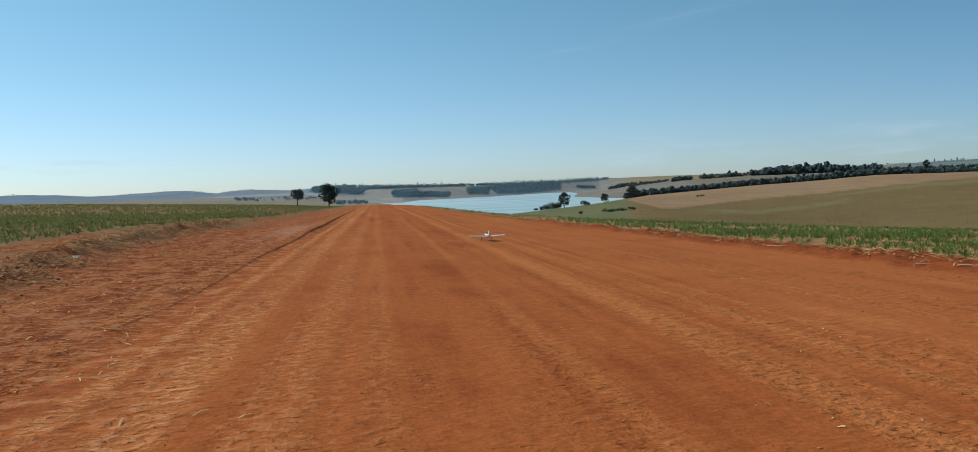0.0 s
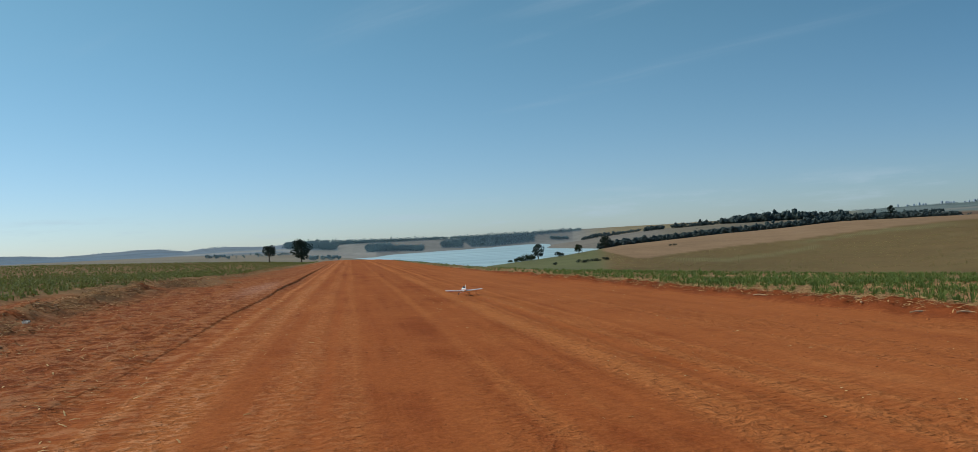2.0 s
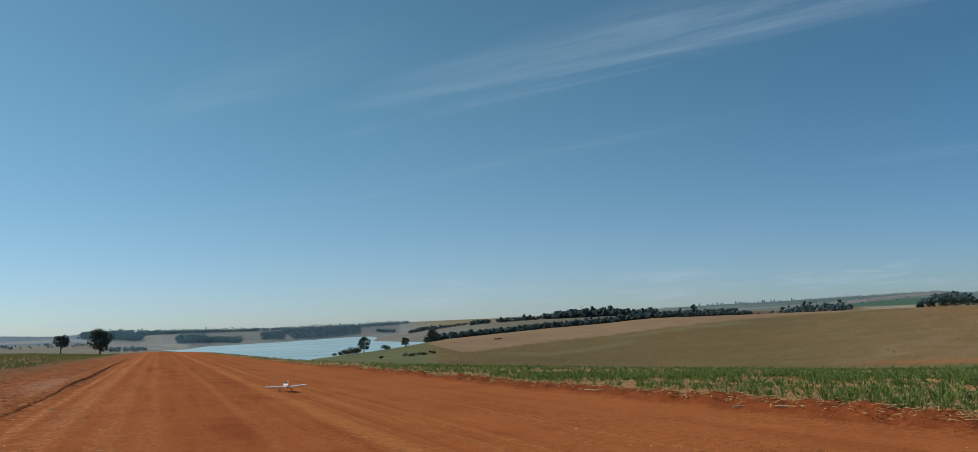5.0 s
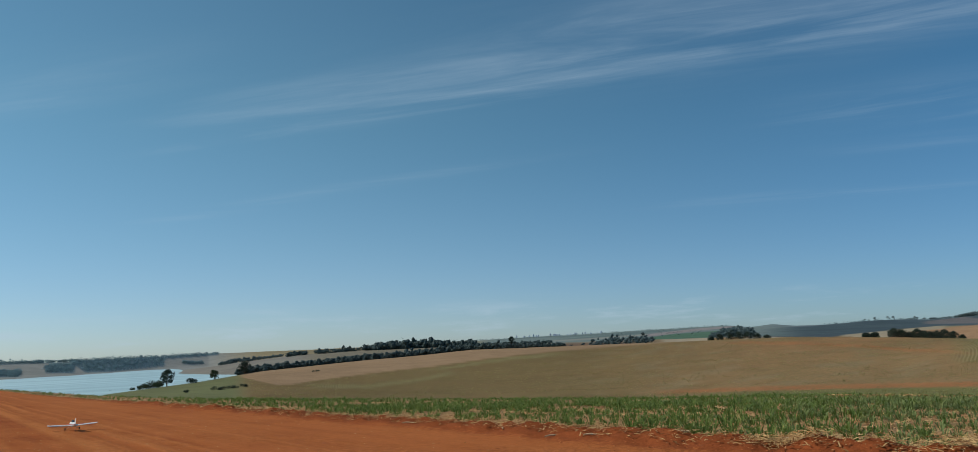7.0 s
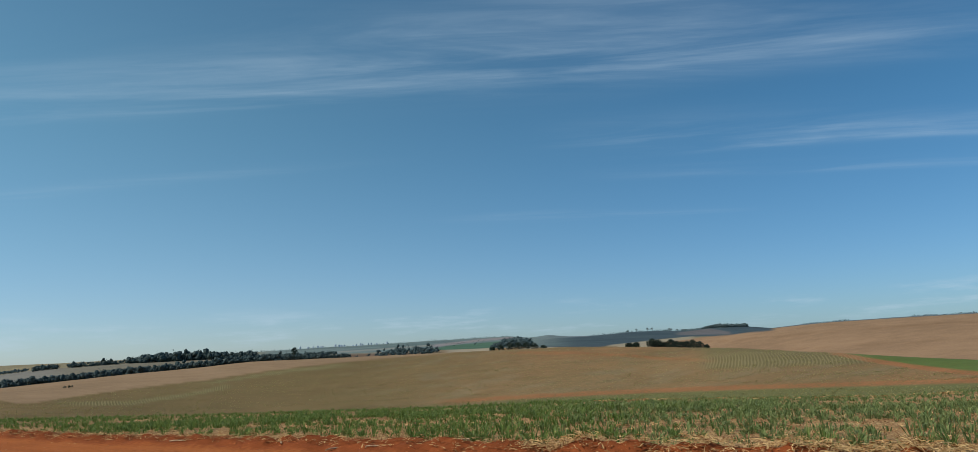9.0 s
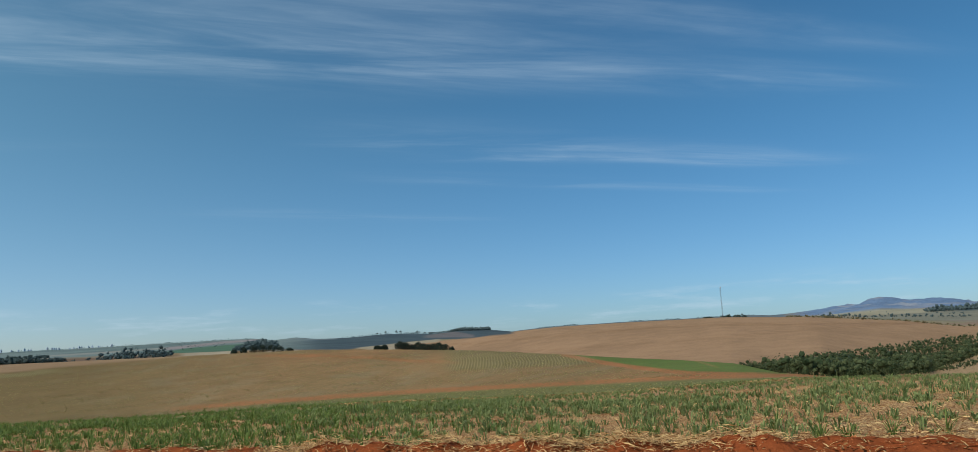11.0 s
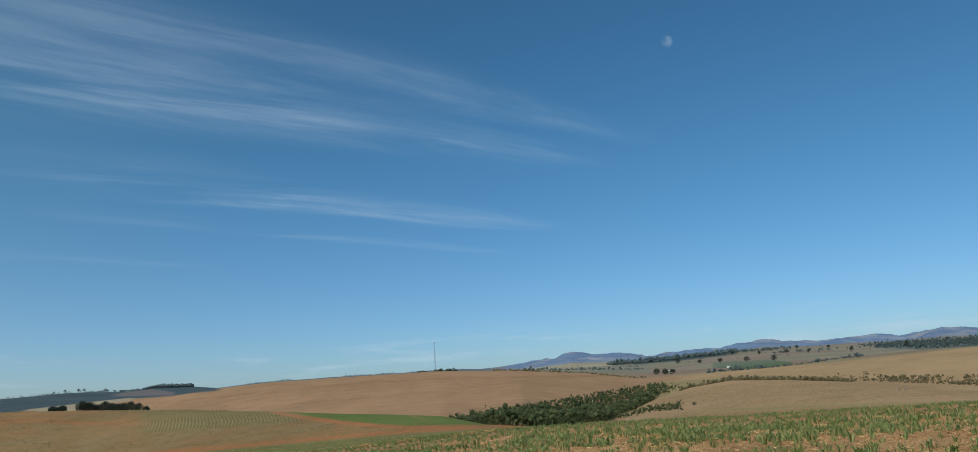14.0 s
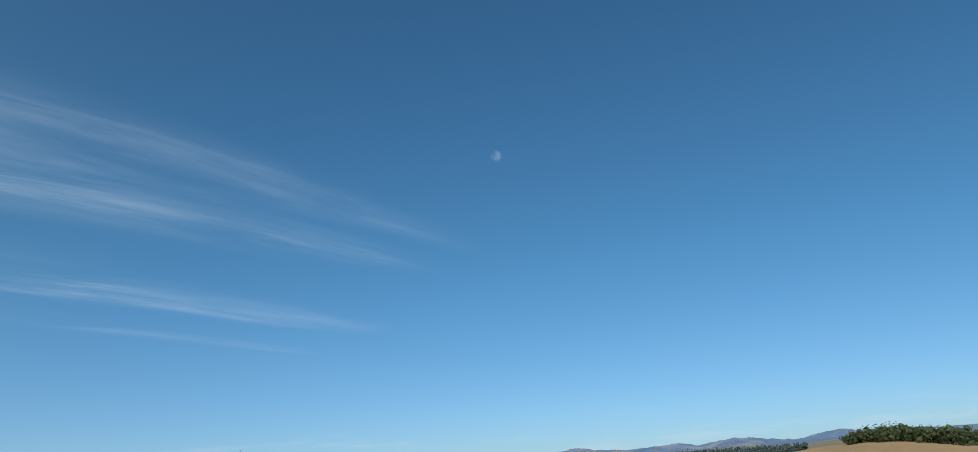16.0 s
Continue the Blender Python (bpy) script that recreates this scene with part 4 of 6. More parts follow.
def shrub(place, height, spread, seed, label, mat=None, leaves=520, group="", name="shrub"):
    rng = np.random.default_rng(seed)
    top = new(name)
    top.location = place
    centres, radii, bars = [], [], []
    for k in range(6):
        a, reach = 2.4 * k, spread * 0.36 * rng.uniform(0.3, 1.1)
        c = (math.cos(a) * reach, math.sin(a) * reach, height * rng.uniform(0.18, 0.62))
        centres.append(c)
        radii.append((0.6 * height + 0.12 * spread) * rng.uniform(0.42, 0.62))
        bars.append(tube([(0, 0, -0.2), (c[0] * 0.4, c[1] * 0.4, c[2] * 0.5), c], [height * 0.03, height * 0.02, height * 0.008], 5))
    part_mesh("stems", join(bars), BARK, top)
    part_mesh("foliage", leaf_quads(centres, radii, leaves, min(spread, 2 * height) * 0.05, rng), mat or LEAF, top, smooth=False)
    return tagged(top, label, "shrub", group)


def woodland(name, bs, rs, heights, label, mat, seed, leaves=46, squat=0.62, fine=0.085, core=0.95):
    """Many crowns joined: each has a short stem, a few dark inner lumps and loose leaf clumps."""
    rng = np.random.default_rng(seed)
    bs, rs, heights = (np.asarray(a, float) for a in (bs, rs, heights))
    leaves = max(leaves, 9)
    x, y = rs * np.sin(np.radians(bs)), rs * np.cos(np.radians(bs))
    z = ground_z(x, y)
    n = len(bs)
    # crown lumps
    lumps = 4
    off = rng.normal(scale=0.28, size=(n, lumps, 3)) * np.array([1, 1, 0.85])
    wide = heights * squat * rng.uniform(0.75, 1.2, n)
    centre = np.stack([x, y, z + heights * 0.52], -1)[:, None, :] + off * wide[:, None, None]
    radius = (wide[:, None] * rng.uniform(0.28, 0.44, (n, lumps)))
    verts, faces = leaf_quads(centre.reshape(-1, 3), radius.reshape(-1), n * leaves, 1.0, rng, 0.9)
    # leaf size follows the crown
    quad = verts.reshape(-1, 4, 3)
    mid = quad.mean(1, keepdims=True)
    scale = np.median(wide) * fine
    quad = mid + (quad - mid) * scale
    pieces = [(quad.reshape(-1, 3), faces)]
    # inner lumps: uneven rounded masses of foliage
    g = (1 + 5 ** 0.5) / 2
    o = np.array([[-1, g, 0], [1, g, 0], [-1, -g, 0], [1, -g, 0], [0, -1, g], [0, 1, g], [0, -1, -g], [0, 1, -g], [g, 0, -1], [g, 0, 1], [-g, 0, -1], [-g, 0, 1]]) / (1 + g * g) ** 0.5
    tri = np.array([[0, 11, 5], [0, 5, 1], [0, 1, 7], [0, 7, 10], [0, 10, 11], [1, 5, 9], [5, 11, 4], [11, 10, 2], [10, 7, 6], [7, 1, 8],
                    [3, 9, 4], [3, 4, 2], [3, 2, 6], [3, 6, 8], [3, 8, 9], [4, 9, 5], [2, 4, 11], [6, 2, 10], [8, 6, 7], [9, 8, 1]])
    inner = centre[:, :2].reshape(-1, 1, 3) + o[None] * (radius[:, :2].reshape(-1, 1, 1) * core) * rng.uniform(0.7, 1.25, (n * 2, 12, 1))
    stem_foot = np.stack([x, y, z - 0.5], -1)
    stem = stem_foot[:, None, :] + np.array([[1, 0, 0], [-0.5, 0.87, 0], [-0.5, -0.87, 0]])[None] * (heights * 0.03)[:, None, None]
    peak = np.stack([x, y, z + heights * 0.62], -1)[:, None, :]
    stems = np.concatenate([stem, peak], 1)
    tris = []
    tv = [inner.reshape(-1, 3), stems.reshape(-1, 3)]
    t1 = (tri[None] + (np.arange(n * 2) * 12)[:, None, None]).reshape(-1, 3)
    t2 = (np.array([[0, 1, 3], [1, 2, 3], [2, 0, 3]])[None] + (np.arange(n) * 4)[:, None, None]).reshape(-1, 3) + len(tv[0])
    qv, qf = pieces[0]
    q1, q2 = qf[:, [0, 1, 2]], qf[:, [0, 2, 3]]
    allv = np.vstack([qv, *tv])
    allf = np.vstack([q1, q2, t1 + len(qv), t2 + len(qv)])
    return tagged(new(name, mesh_from(name, allv, allf, mat, False)), label, "woodland", kind="stuff")


def blades(x, y, height, count, rng, width=0.022, droop=0.5):
    """Tufts of long leaves: each blade is a strip that arches over. Returns vertices and triangles."""
    n = len(x)
    z = ground_z(x, y)
    px, py, pz, h = (np.repeat(a, count) for a in (x, y, z, height))
    m = n * count
    a = rng.uniform(0, 2 * math.pi, m)
    lean = rng.uniform(0.10, 0.95, m)
    length = h * rng.uniform(0.55, 1.15, m)
    w = width * rng.uniform(0.7, 1.4, m) * (h / np.median(h)) ** 0.3
    start = rng.uniform(0, 0.07, m)
    dx, dy = np.cos(a), np.sin(a)
    sx, sy = -dy, dx
    base = np.stack([px + dx * start, py + dy * start, pz - 0.03], -1)
    mid = base + np.stack([dx * length * lean * 0.45, dy * length * lean * 0.45, length * 0.68], -1)
    fall = 1.0 - droop * rng.uniform(0.0, 1.0, m) * lean
    tip = base + np.stack([dx * length * lean * 1.25, dy * length * lean * 1.25, length * fall], -1)
    side = np.stack([sx, sy, np.zeros(m)], -1) * w[:, None]
    verts = np.stack([base - side * 0.5, base + side * 0.5, mid - side, mid + side, tip], 1).reshape(-1, 3)
    k = (np.arange(m) * 5)[:, None, None]
    tris = (np.array([[0, 1, 3], [0, 3, 2], [2, 3, 4]])[None] + k).reshape(-1, 3)
    return verts, tris


def straws(x, y, lengths, rng, lift=0.03, thick=0.012):
    """Dry stalks and leaf strips lying about."""
    n = len(x)
    z = ground_z(x, y) + rng.uniform(0.2, 1.0, n) * lift
    a = rng.uniform(0, math.pi, n)
    tilt = rng.normal(scale=0.16, size=n)
    d = np.stack([np.cos(a), np.sin(a), tilt], -1) * lengths[:, None] * 0.5
    s = np.stack([-np.sin(a), np.cos(a), rng.normal(scale=0.3, size=n)], -1) * (thick * rng.uniform(0.5, 1.6, n))[:, None]
    c = np.stack([x, y, z], -1)
    hump = np.array([0, 0, 1.0]) * (lengths * 0.08)[:, None]
    verts = np.stack([c - d - s, c - d + s, c + s + hump, c - s + hump, c + d + s * 0.6, c + d - s * 0.6], 1).reshape(-1, 3)
    quads = (np.array([[0, 3, 2, 1], [3, 5, 4, 2]])[None] + (np.arange(n) * 6)[:, None, None]).reshape(-1, 4)
    return verts, quads


def lumps(x, y, size, rng):
    """Clods of earth: small uneven stones, half sunk."""
    n = len(x)
    z = ground_z(x, y)
    o = np.array([[1, 0, 0], [0.5, 0.87, 0.1], [-0.5, 0.87, 0], [-1, 0, 0.1], [-0.5, -0.87, 0], [0.5, -0.87, 0.1], [0.4, 0.1, 0.65], [-0.3, 0.35, 0.7], [-0.2, -0.4, 0.6]], float)
    tri = np.array([[0, 1, 6], [1, 7, 6], [1, 2, 7], [2, 3, 7], [3, 8, 7], [3, 4, 8], [4, 5, 8], [5, 6, 8], [5, 0, 6], [6, 7, 8]])
    turn = rng.uniform(0, 2 * math.pi, n)
    c, s = np.cos(turn), np.sin(turn)
    p = o[None] * size[:, None, None] * rng.uniform(0.6, 1.25, (n, 9, 1))
    p = np.stack([p[..., 0] * c[:, None] - p[..., 1] * s[:, None], p[..., 0] * s[:, None] + p[..., 1] * c[:, None], p[..., 2]], -1)
    verts = (np.stack([x, y, z], -1)[:, None, :] + p).reshape(-1, 3)
    return verts, (tri[None] + (np.arange(n) * 9)[:, None, None]).reshape(-1, 3)


def strip_to_xy(u, v):
    c, s = math.cos(radians(RUNWAY_TURN)), math.sin(radians(RUNWAY_TURN))
    return u * c - v * s, u * s + v * c


# ---- single trees ----
tree(spot(-11.80, 255), 7.9, 7.6, 12, "dark broad-crowned tree standing alone beside the field", clear=0.20, leaves=2600, lumps=13, leaf=0.22, uneven=0.6)
tree(spot(-14.05, 255), 5.9, 4.6, 4, "small dark round-crowned tree on a bare trunk", clear=0.42, leaves=1100, lumps=9, leaf=0.20)
tree(spot(5.70, 690), 14.5, 11.5, 5, "tall leafy tree on the green lake shore", clear=0.15, leaves=2400, lumps=12, leaf=0.36)
tree(spot(8.72, 690), 8.5, 8.0, 6, "rounded green tree on the grassy shore slope", clear=0.15, leaves=1600, lumps=10, leaf=0.30, mat=WOOD_LEAF)
tree(spot(10.72, 720), 12.0, 11.5, 7, "dense dark tree at the corner of the stubble field", clear=0.1, leaves=2600, lumps=14, leaf=0.34)
tree(spot(29.96, 905), 15.5, 8.0, 8, "tall tree rising over the dark tree belt", clear=0.3, leaves=900, lumps=9, leaf=0.45)
shrub(spot(7.25, 690), 5.0, 8.0, 9, "dark rounded shrub on the lake shore")
for k, (b, r, h, w) in enumerate(((4.2, 685, 5.0, 12), (4.85, 688, 8.0, 10), (5.2, 692, 7.0, 8), (3.55, 690, 3.0, 5), (2.2, 700, 3.5, 3.0))):
    shrub(spot(b, r), h, w, 20 + k, "low leafy shrub at the lake shore", WOOD_LEAF, group="shore shrubs")
for k, (b, e_r, h, w) in enumerate(((9.0, 480, 2.4, 9), (9.9, 490, 2.2, 8), (10.7, 500, 2.0, 6), (6.9, 460, 2.2, 3), (15.6, 640, 1.7, 7), (98.1, 330, 1.8, 1.6))):
    shrub(spot(b, e_r), h, w, 30 + k, "low dark shrub in the open field", group="field shrubs")
for k, (b, r, h, w) in enumerate(((56.05, 640, 6.8, 10), (56.45, 642, 6.4, 9), (57.4, 640, 8.0, 8), (58.1, 640, 6.6, 8), (58.9, 640, 9.2, 10), (59.35, 640, 8.6, 9), (59.85, 640, 7.0, 6),
                                  (57.75, 650, 7.6, 8), (54.9, 645, 3.6, 7), (54.4, 645, 3.0, 7), (58.5, 650, 8.5, 9), (56.9, 645, 5.0, 7))):
    tree(spot(b, r), h, w, 50 + k, "dark dense tree in the clump on the field crest", clear=0.03, leaves=2600, lumps=14, leaf=0.25, group="clump on the crest")
for k, (b, r, h, w) in enumerate(((45.0, 735, 5.5, 8), (45.7, 735, 7.2, 9), (46.3, 735, 7.6, 9), (46.9, 735, 7.2, 9), (47.5, 735, 6.2, 9), (48.2, 735, 3.8, 8), (44.4, 735, 3.2, 7))):
    tree(spot(b, r), h, w, 70 + k, "dark tree in the row behind the field crest", clear=0.03, leaves=1000, lumps=10, leaf=0.32, group="row on the crest")

# ---- woods ----
R = np.random.default_rng(21)
b = R.uniform(10.3, 33.8, 1700)
woodland("woodland", b, mid_rise(b)[0] * R.uniform(1.01, 1.06, 1700), R.uniform(3.2, 5.8, 1700) * line(b, (10, 0.9), (28, 1.1), (33.6, 0.7)),
         "dark belt of trees along the stubble field", BELT_LEAF, 1, 20, 1.1, 0.085, 0.85)
b = np.concatenate([R.uniform(19.0, 27.4, 620), R.uniform(13.6, 15.0, 70), R.uniform(15.6, 18.8, 110), R.uniform(27, 33, 120)])
h = np.concatenate([R.uniform(11, 19, 620), R.uniform(8, 12, 70), R.uniform(6, 15, 110), R.uniform(5, 9, 120)])
woodland("woodland", b, 1690 + R.uniform(-40, 60, len(b)), h * line(b, (13.6, 0.7), (19.4, 0.55), (21, 0.85), (24.5, 0.80), (25.5, 0.6), (33, 0.7)), "dark grove on the crown of the hill", BELT_LEAF, 2, 30, 1.1, 0.085, 0.85)
b = R.uniform(9.0, 13.4, 260)
woodland("woodland", b, 1950 + R.uniform(-60, 200, 260), R.uniform(8, 13, 260) * line(b, (9, 0.7), (10, 1.1), (13.4, 0.6)), "dark wood on the lake's far slope", FAR_LEAF, 3, 12)


def place_at(b, e, r0, r1):
    """The distance at which the open ground first rises to e degrees over the eye, at each bearing b."""
    rs = np.geomspace(r0, r1, 150)
    z, _ = elevation(b[:, None], rs[None, :])
    top = np.maximum.accumulate(np.degrees(np.arctan2(z - EYE, rs[None, :])), axis=1)
    return rs[np.minimum((top < e[:, None]).sum(1), len(rs) - 1)]


def wooded_plot(low, high, count, r0, r1, tall, label, mat, seed, leaves=6, brow=None):
    """Crowns all over a plot that lies between two edges, given as (bearing, degrees)."""
    rng = np.random.default_rng(seed)
    b = rng.uniform(low[0][0], low[-1][0], count)
    lo, hi = line(b, *low), line(b, *high)
    if brow is not None:
        hi = np.minimum(hi, brow(b)[1])
    e = lo + (hi - lo) * rng.uniform(0, 1, count) ** 0.8
    woodland("woodland", b, place_at(b, e, r0, r1), rng.uniform(*tall, count), label, mat, seed, leaves, 1.0, 0.09, 0.6)


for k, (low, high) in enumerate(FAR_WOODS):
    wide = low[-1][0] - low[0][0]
    wooded_plot(low, high, int(wide * (150 if k not in (5, 7) else 70)), 1500, 4400, (6, 11) if k else (9, 15), "haze-tinted plantation on the hills round the lake", HAZE_LEAF, 300 + k, 5, skyline)
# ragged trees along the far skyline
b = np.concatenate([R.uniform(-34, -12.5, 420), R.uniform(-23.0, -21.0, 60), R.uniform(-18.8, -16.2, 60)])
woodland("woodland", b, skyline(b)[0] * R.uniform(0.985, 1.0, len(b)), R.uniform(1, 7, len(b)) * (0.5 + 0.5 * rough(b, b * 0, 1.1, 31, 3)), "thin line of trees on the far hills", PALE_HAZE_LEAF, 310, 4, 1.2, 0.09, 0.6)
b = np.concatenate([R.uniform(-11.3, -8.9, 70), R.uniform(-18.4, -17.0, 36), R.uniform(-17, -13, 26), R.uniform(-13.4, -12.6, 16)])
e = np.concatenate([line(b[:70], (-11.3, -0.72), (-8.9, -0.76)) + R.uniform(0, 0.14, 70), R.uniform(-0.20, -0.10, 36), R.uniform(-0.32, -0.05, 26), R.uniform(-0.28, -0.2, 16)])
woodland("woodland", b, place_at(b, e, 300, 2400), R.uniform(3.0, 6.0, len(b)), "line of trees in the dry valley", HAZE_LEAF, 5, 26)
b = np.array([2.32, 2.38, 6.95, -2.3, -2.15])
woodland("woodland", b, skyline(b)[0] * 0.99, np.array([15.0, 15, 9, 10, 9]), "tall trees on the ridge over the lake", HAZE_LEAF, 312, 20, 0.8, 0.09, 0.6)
b = np.concatenate([R.uniform(35.7, 36.8, 22), R.uniform(37.0, 38.1, 30), R.uniform(38.4, 40.4, 60), R.uniform(32.5, 35.5, 16)])
h = np.concatenate([R.uniform(5, 9, 22), R.uniform(8, 13, 30), R.uniform(7, 13, 60), R.uniform(2, 5, 16)])
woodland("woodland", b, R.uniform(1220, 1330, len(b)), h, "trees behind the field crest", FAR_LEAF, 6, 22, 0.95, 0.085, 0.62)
b = np.concatenate([R.uniform(44.4, 47.3, 260), R.uniform(40.5, 44, 40)])
h = np.concatenate([R.uniform(10, 17, 260) * line(b[:260], (44.4, 0.35), (45.4, 0.9), (46.6, 1.0), (47.3, 0.8)), R.uniform(2, 4, 40)])
woodland("woodland", b, np.concatenate([R.uniform(1420, 1700, 260), R.uniform(2300, 3600, 40)]), h, "dark wood beside a pale stubble plot", FAR_LEAF, 20, 18, 1.0, 0.085, 0.62)
b = np.concatenate([R.uniform(59.9, 62.9, 300), R.uniform(58.3, 60.0, 70), np.concatenate([R.uniform(66.5, 69.4, 100), R.uniform(73.2, 76.8, 100), R.uniform(78, 82, 60)]), R.uniform(52, 59, 90), R.uniform(26, 46, 160)])
h = np.concatenate([R.uniform(9, 15, 300) * line(b[:300], (59.9, 0.6), (60.7, 1.0), (62.9, 0.9)), R.uniform(4, 8, 70), R.uniform(3, 6, 260) * (0.8 + 0.4 * rough(b[370:630], b[370:630] * 0, 1.0, 32, 3)), R.uniform(2, 7, 90), R.uniform(2, 6, 160)])
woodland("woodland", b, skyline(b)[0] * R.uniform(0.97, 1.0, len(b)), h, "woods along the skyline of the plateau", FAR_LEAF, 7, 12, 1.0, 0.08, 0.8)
b = np.concatenate([R.uniform(78.4, 79.3, 26), R.uniform(79.7, 81.4, 50)])
woodland("hedge", b, second_rise(b)[0] * R.uniform(1.0, 1.02, len(b)), np.concatenate([R.uniform(0.8, 1.8, 26), R.uniform(1.0, 2.4, 50)]), "low dark hedge on the crest of the bare hill", LEAF, 22, 14, 1.4)


def wood_top(b):
    return line(b, (80, -2.30), (82, -2.22), (84, -2.0), (86.4, -1.8), (89, -1.5), (92.2, -1.17), (94.3, -0.95), (96.3, -0.85), (97.1, -1.2))


def wood_foot(b):
    return line(b, (80, -2.5), (82.7, -3.0), (85.4, -3.5), (89, -3.7), (91, -3.6), (92.5, -2.9), (94, -2.5), (95.2, -1.95), (96.5, -1.45), (97.2, -1.25))


b, r = R.uniform(80.2, 97.1, 16000), R.uniform(270, 900, 16000)
x, y = r * np.sin(np.radians(b)), r * np.cos(np.radians(b))
lift = np.degrees(np.arctan2(ground_z(x, y) - EYE, r))
h = R.uniform(3.2, 6.6, 16000) * (1 + 0.3 * rough(x, y, 40, 94, 2))
keep = (lift < wood_top(b) - np.degrees(0.85 * h / r)) & (lift > wood_foot(b) - 0.25)
b, r, h = b[keep][:1900], r[keep][:1900], h[keep][:1900]
woodland("woodland", b, r, h, "mixed green wood filling the gully", WOOD_LEAF, 8, 50, 0.75, 0.074, 0.6)
b = R.uniform(91.5, 97.2, 130)
woodland("woodland", b, R.uniform(300, 340, 130), R.uniform(0.8, 2.4, 130), "low growth along the gully's edge", WOOD_LEAF, 9, 50, 1.0, 0.08, 0.55)
b, r = R.uniform(96.5, 119, 14000), R.uniform(320, 880, 14000)
z, q = elevation(b, r)
lift = np.degrees(np.arctan2(z - EYE, r))
brow = line(b, (96.5, -1.15), (101.7, -0.95), (104.5, -0.92), (107, -1.18), (109.2, -1.12), (112, -1.37), (116, -1.77), (119, -2.1))
band = (lift < brow) & (lift > brow - 0.50) & (q > 3.02)
thin = band & (R.uniform(0, 1, 14000) < 0.06 + 0.94 * step(rough(r * np.sin(np.radians(b)), r * np.cos(np.radians(b)), 45, 91, 3), -0.15, 0.25))
thin = thin & (np.cumsum(thin) < 1500)
woodland("scrub", b[thin], r[thin], 0.5 + 1.6 * R.uniform(0, 1, thin.sum()) ** 2, "dry brown scrub between the stubble fields", SCRUB, 10, 14, 2.4, 0.10, 0.6)
b = R.uniform(84, 95.5, 150)
woodland("hedge", b, second_rise(b)[0] * R.uniform(0.99, 1.02, 150), R.uniform(0.8, 2.3, 150), "brown hedge along the bare hill", SCRUB, 11, 36, 1.2)
b = R.uniform(121.4, 133, 420)
woodland("woodland", b, R.uniform(885, 960, 420), R.uniform(11, 19, 420) * line(b, (121.3, 0.45), (123.0, 0.85), (125.5, 1.0), (133, 1.0)), "dense wood on the brow of the dry hill", WOOD_LEAF, 12, 56, 0.8, 0.08, 0.6)
b, r = np.concatenate([R.uniform(101.5, 105.2, 90), R.uniform(109.5, 118, 120)]), np.concatenate([R.uniform(2250, 2450, 90), R.uniform(1900, 2300, 120)])
woodland("woodland", b, r, R.uniform(7, 12, len(b)), "dark plantation on the far plain", FAR_LEAF, 13, 14)
wooded_plot(((110.4, 0.50), (113, 0.20), (119, 0.2)), ((110.4, 0.62), (112, 0.80), (115.5, 0.60), (119, 0.55)), 620, 950, 2600, (4, 8), "dark green wood behind the dry hill", BELT_LEAF, 23, 14)
b = R.uniform(92.6, 101.6, 420)
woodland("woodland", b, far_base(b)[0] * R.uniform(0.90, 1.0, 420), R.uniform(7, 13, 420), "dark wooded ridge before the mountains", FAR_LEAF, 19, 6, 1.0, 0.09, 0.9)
b = R.uniform(86, 118, 130)
woodland("woodland", b, R.uniform(1500, 3300, 130), R.uniform(2.5, 7, 130), "scattered trees on the far plain", FAR_LEAF, 14, 20)
b = R.uniform(99.5, 109.6, 150)
e = line(b, (99.5, -0.45), (103.5, -0.36), (105.6, -0.27), (107.2, -0.12), (109.6, 0.02))
woodland("hedge", b, place_at(b, e, 700, 2400) + R.uniform(-6, 6, 150), R.uniform(2, 6, 150) * (0.7 + 0.6 * rough(b, b * 0, 0.9, 33, 2)), "dark hedgerow descending the dry plain", FAR_LEAF, 15, 16, 1.1)
for k, (b0, b1, r0, r1) in enumerate(((86.0, 95.0, 1450, 1600), (104.0, 117.0, 1900, 2100))):
    t = R.uniform(0, 1, 70)
    woodland("hedge", b0 + (b1 - b0) * t, r0 + (r1 - r0) * t + R.uniform(-8, 8, 70), R.uniform(2, 7, 70), "dark hedgerow across the dry plain", FAR_LEAF, 16 + k, 16, 0.9)
for k, b in enumerate((95.9, 96.5, 97.0, 97.5, 98.3, 99.0, 99.8, 100.4, 101.3, 102.2, 103.1, 104.0, 104.9, 105.6, 106.3, 107.6, 109.0, 111.8, 112.3, 114.6)):
    if k < 3:
        tree(spot(b, 1130), 9 - k, 11, 100 + k, "dark tree beside the white farm house", clear=0.15, leaves=800, lumps=9, leaf=0.45, group="farm trees")
    else:
        tree(spot(b, 1350 + 97 * ((k * 5) % 11)), 8 + (k * 3) % 5, 9 + (k * 2) % 4, 100 + k, "lone dark tree on the dry plain", clear=0.25, leaves=560, lumps=8, leaf=0.5, group="trees on the plain")
for k, b in enumerate((54.5, 55.12, 55.9, 56.22, 57.45, 57.6, 58.0)):
    tree(spot(b, 3390), (8, 13, 15, 14, 13, 9, 7)[k], 12, 130 + k, "dark tree standing alone on the plateau", clear=0.4, leaves=420, lumps=6, leaf=0.6, mat=FAR_LEAF, group="plateau trees")


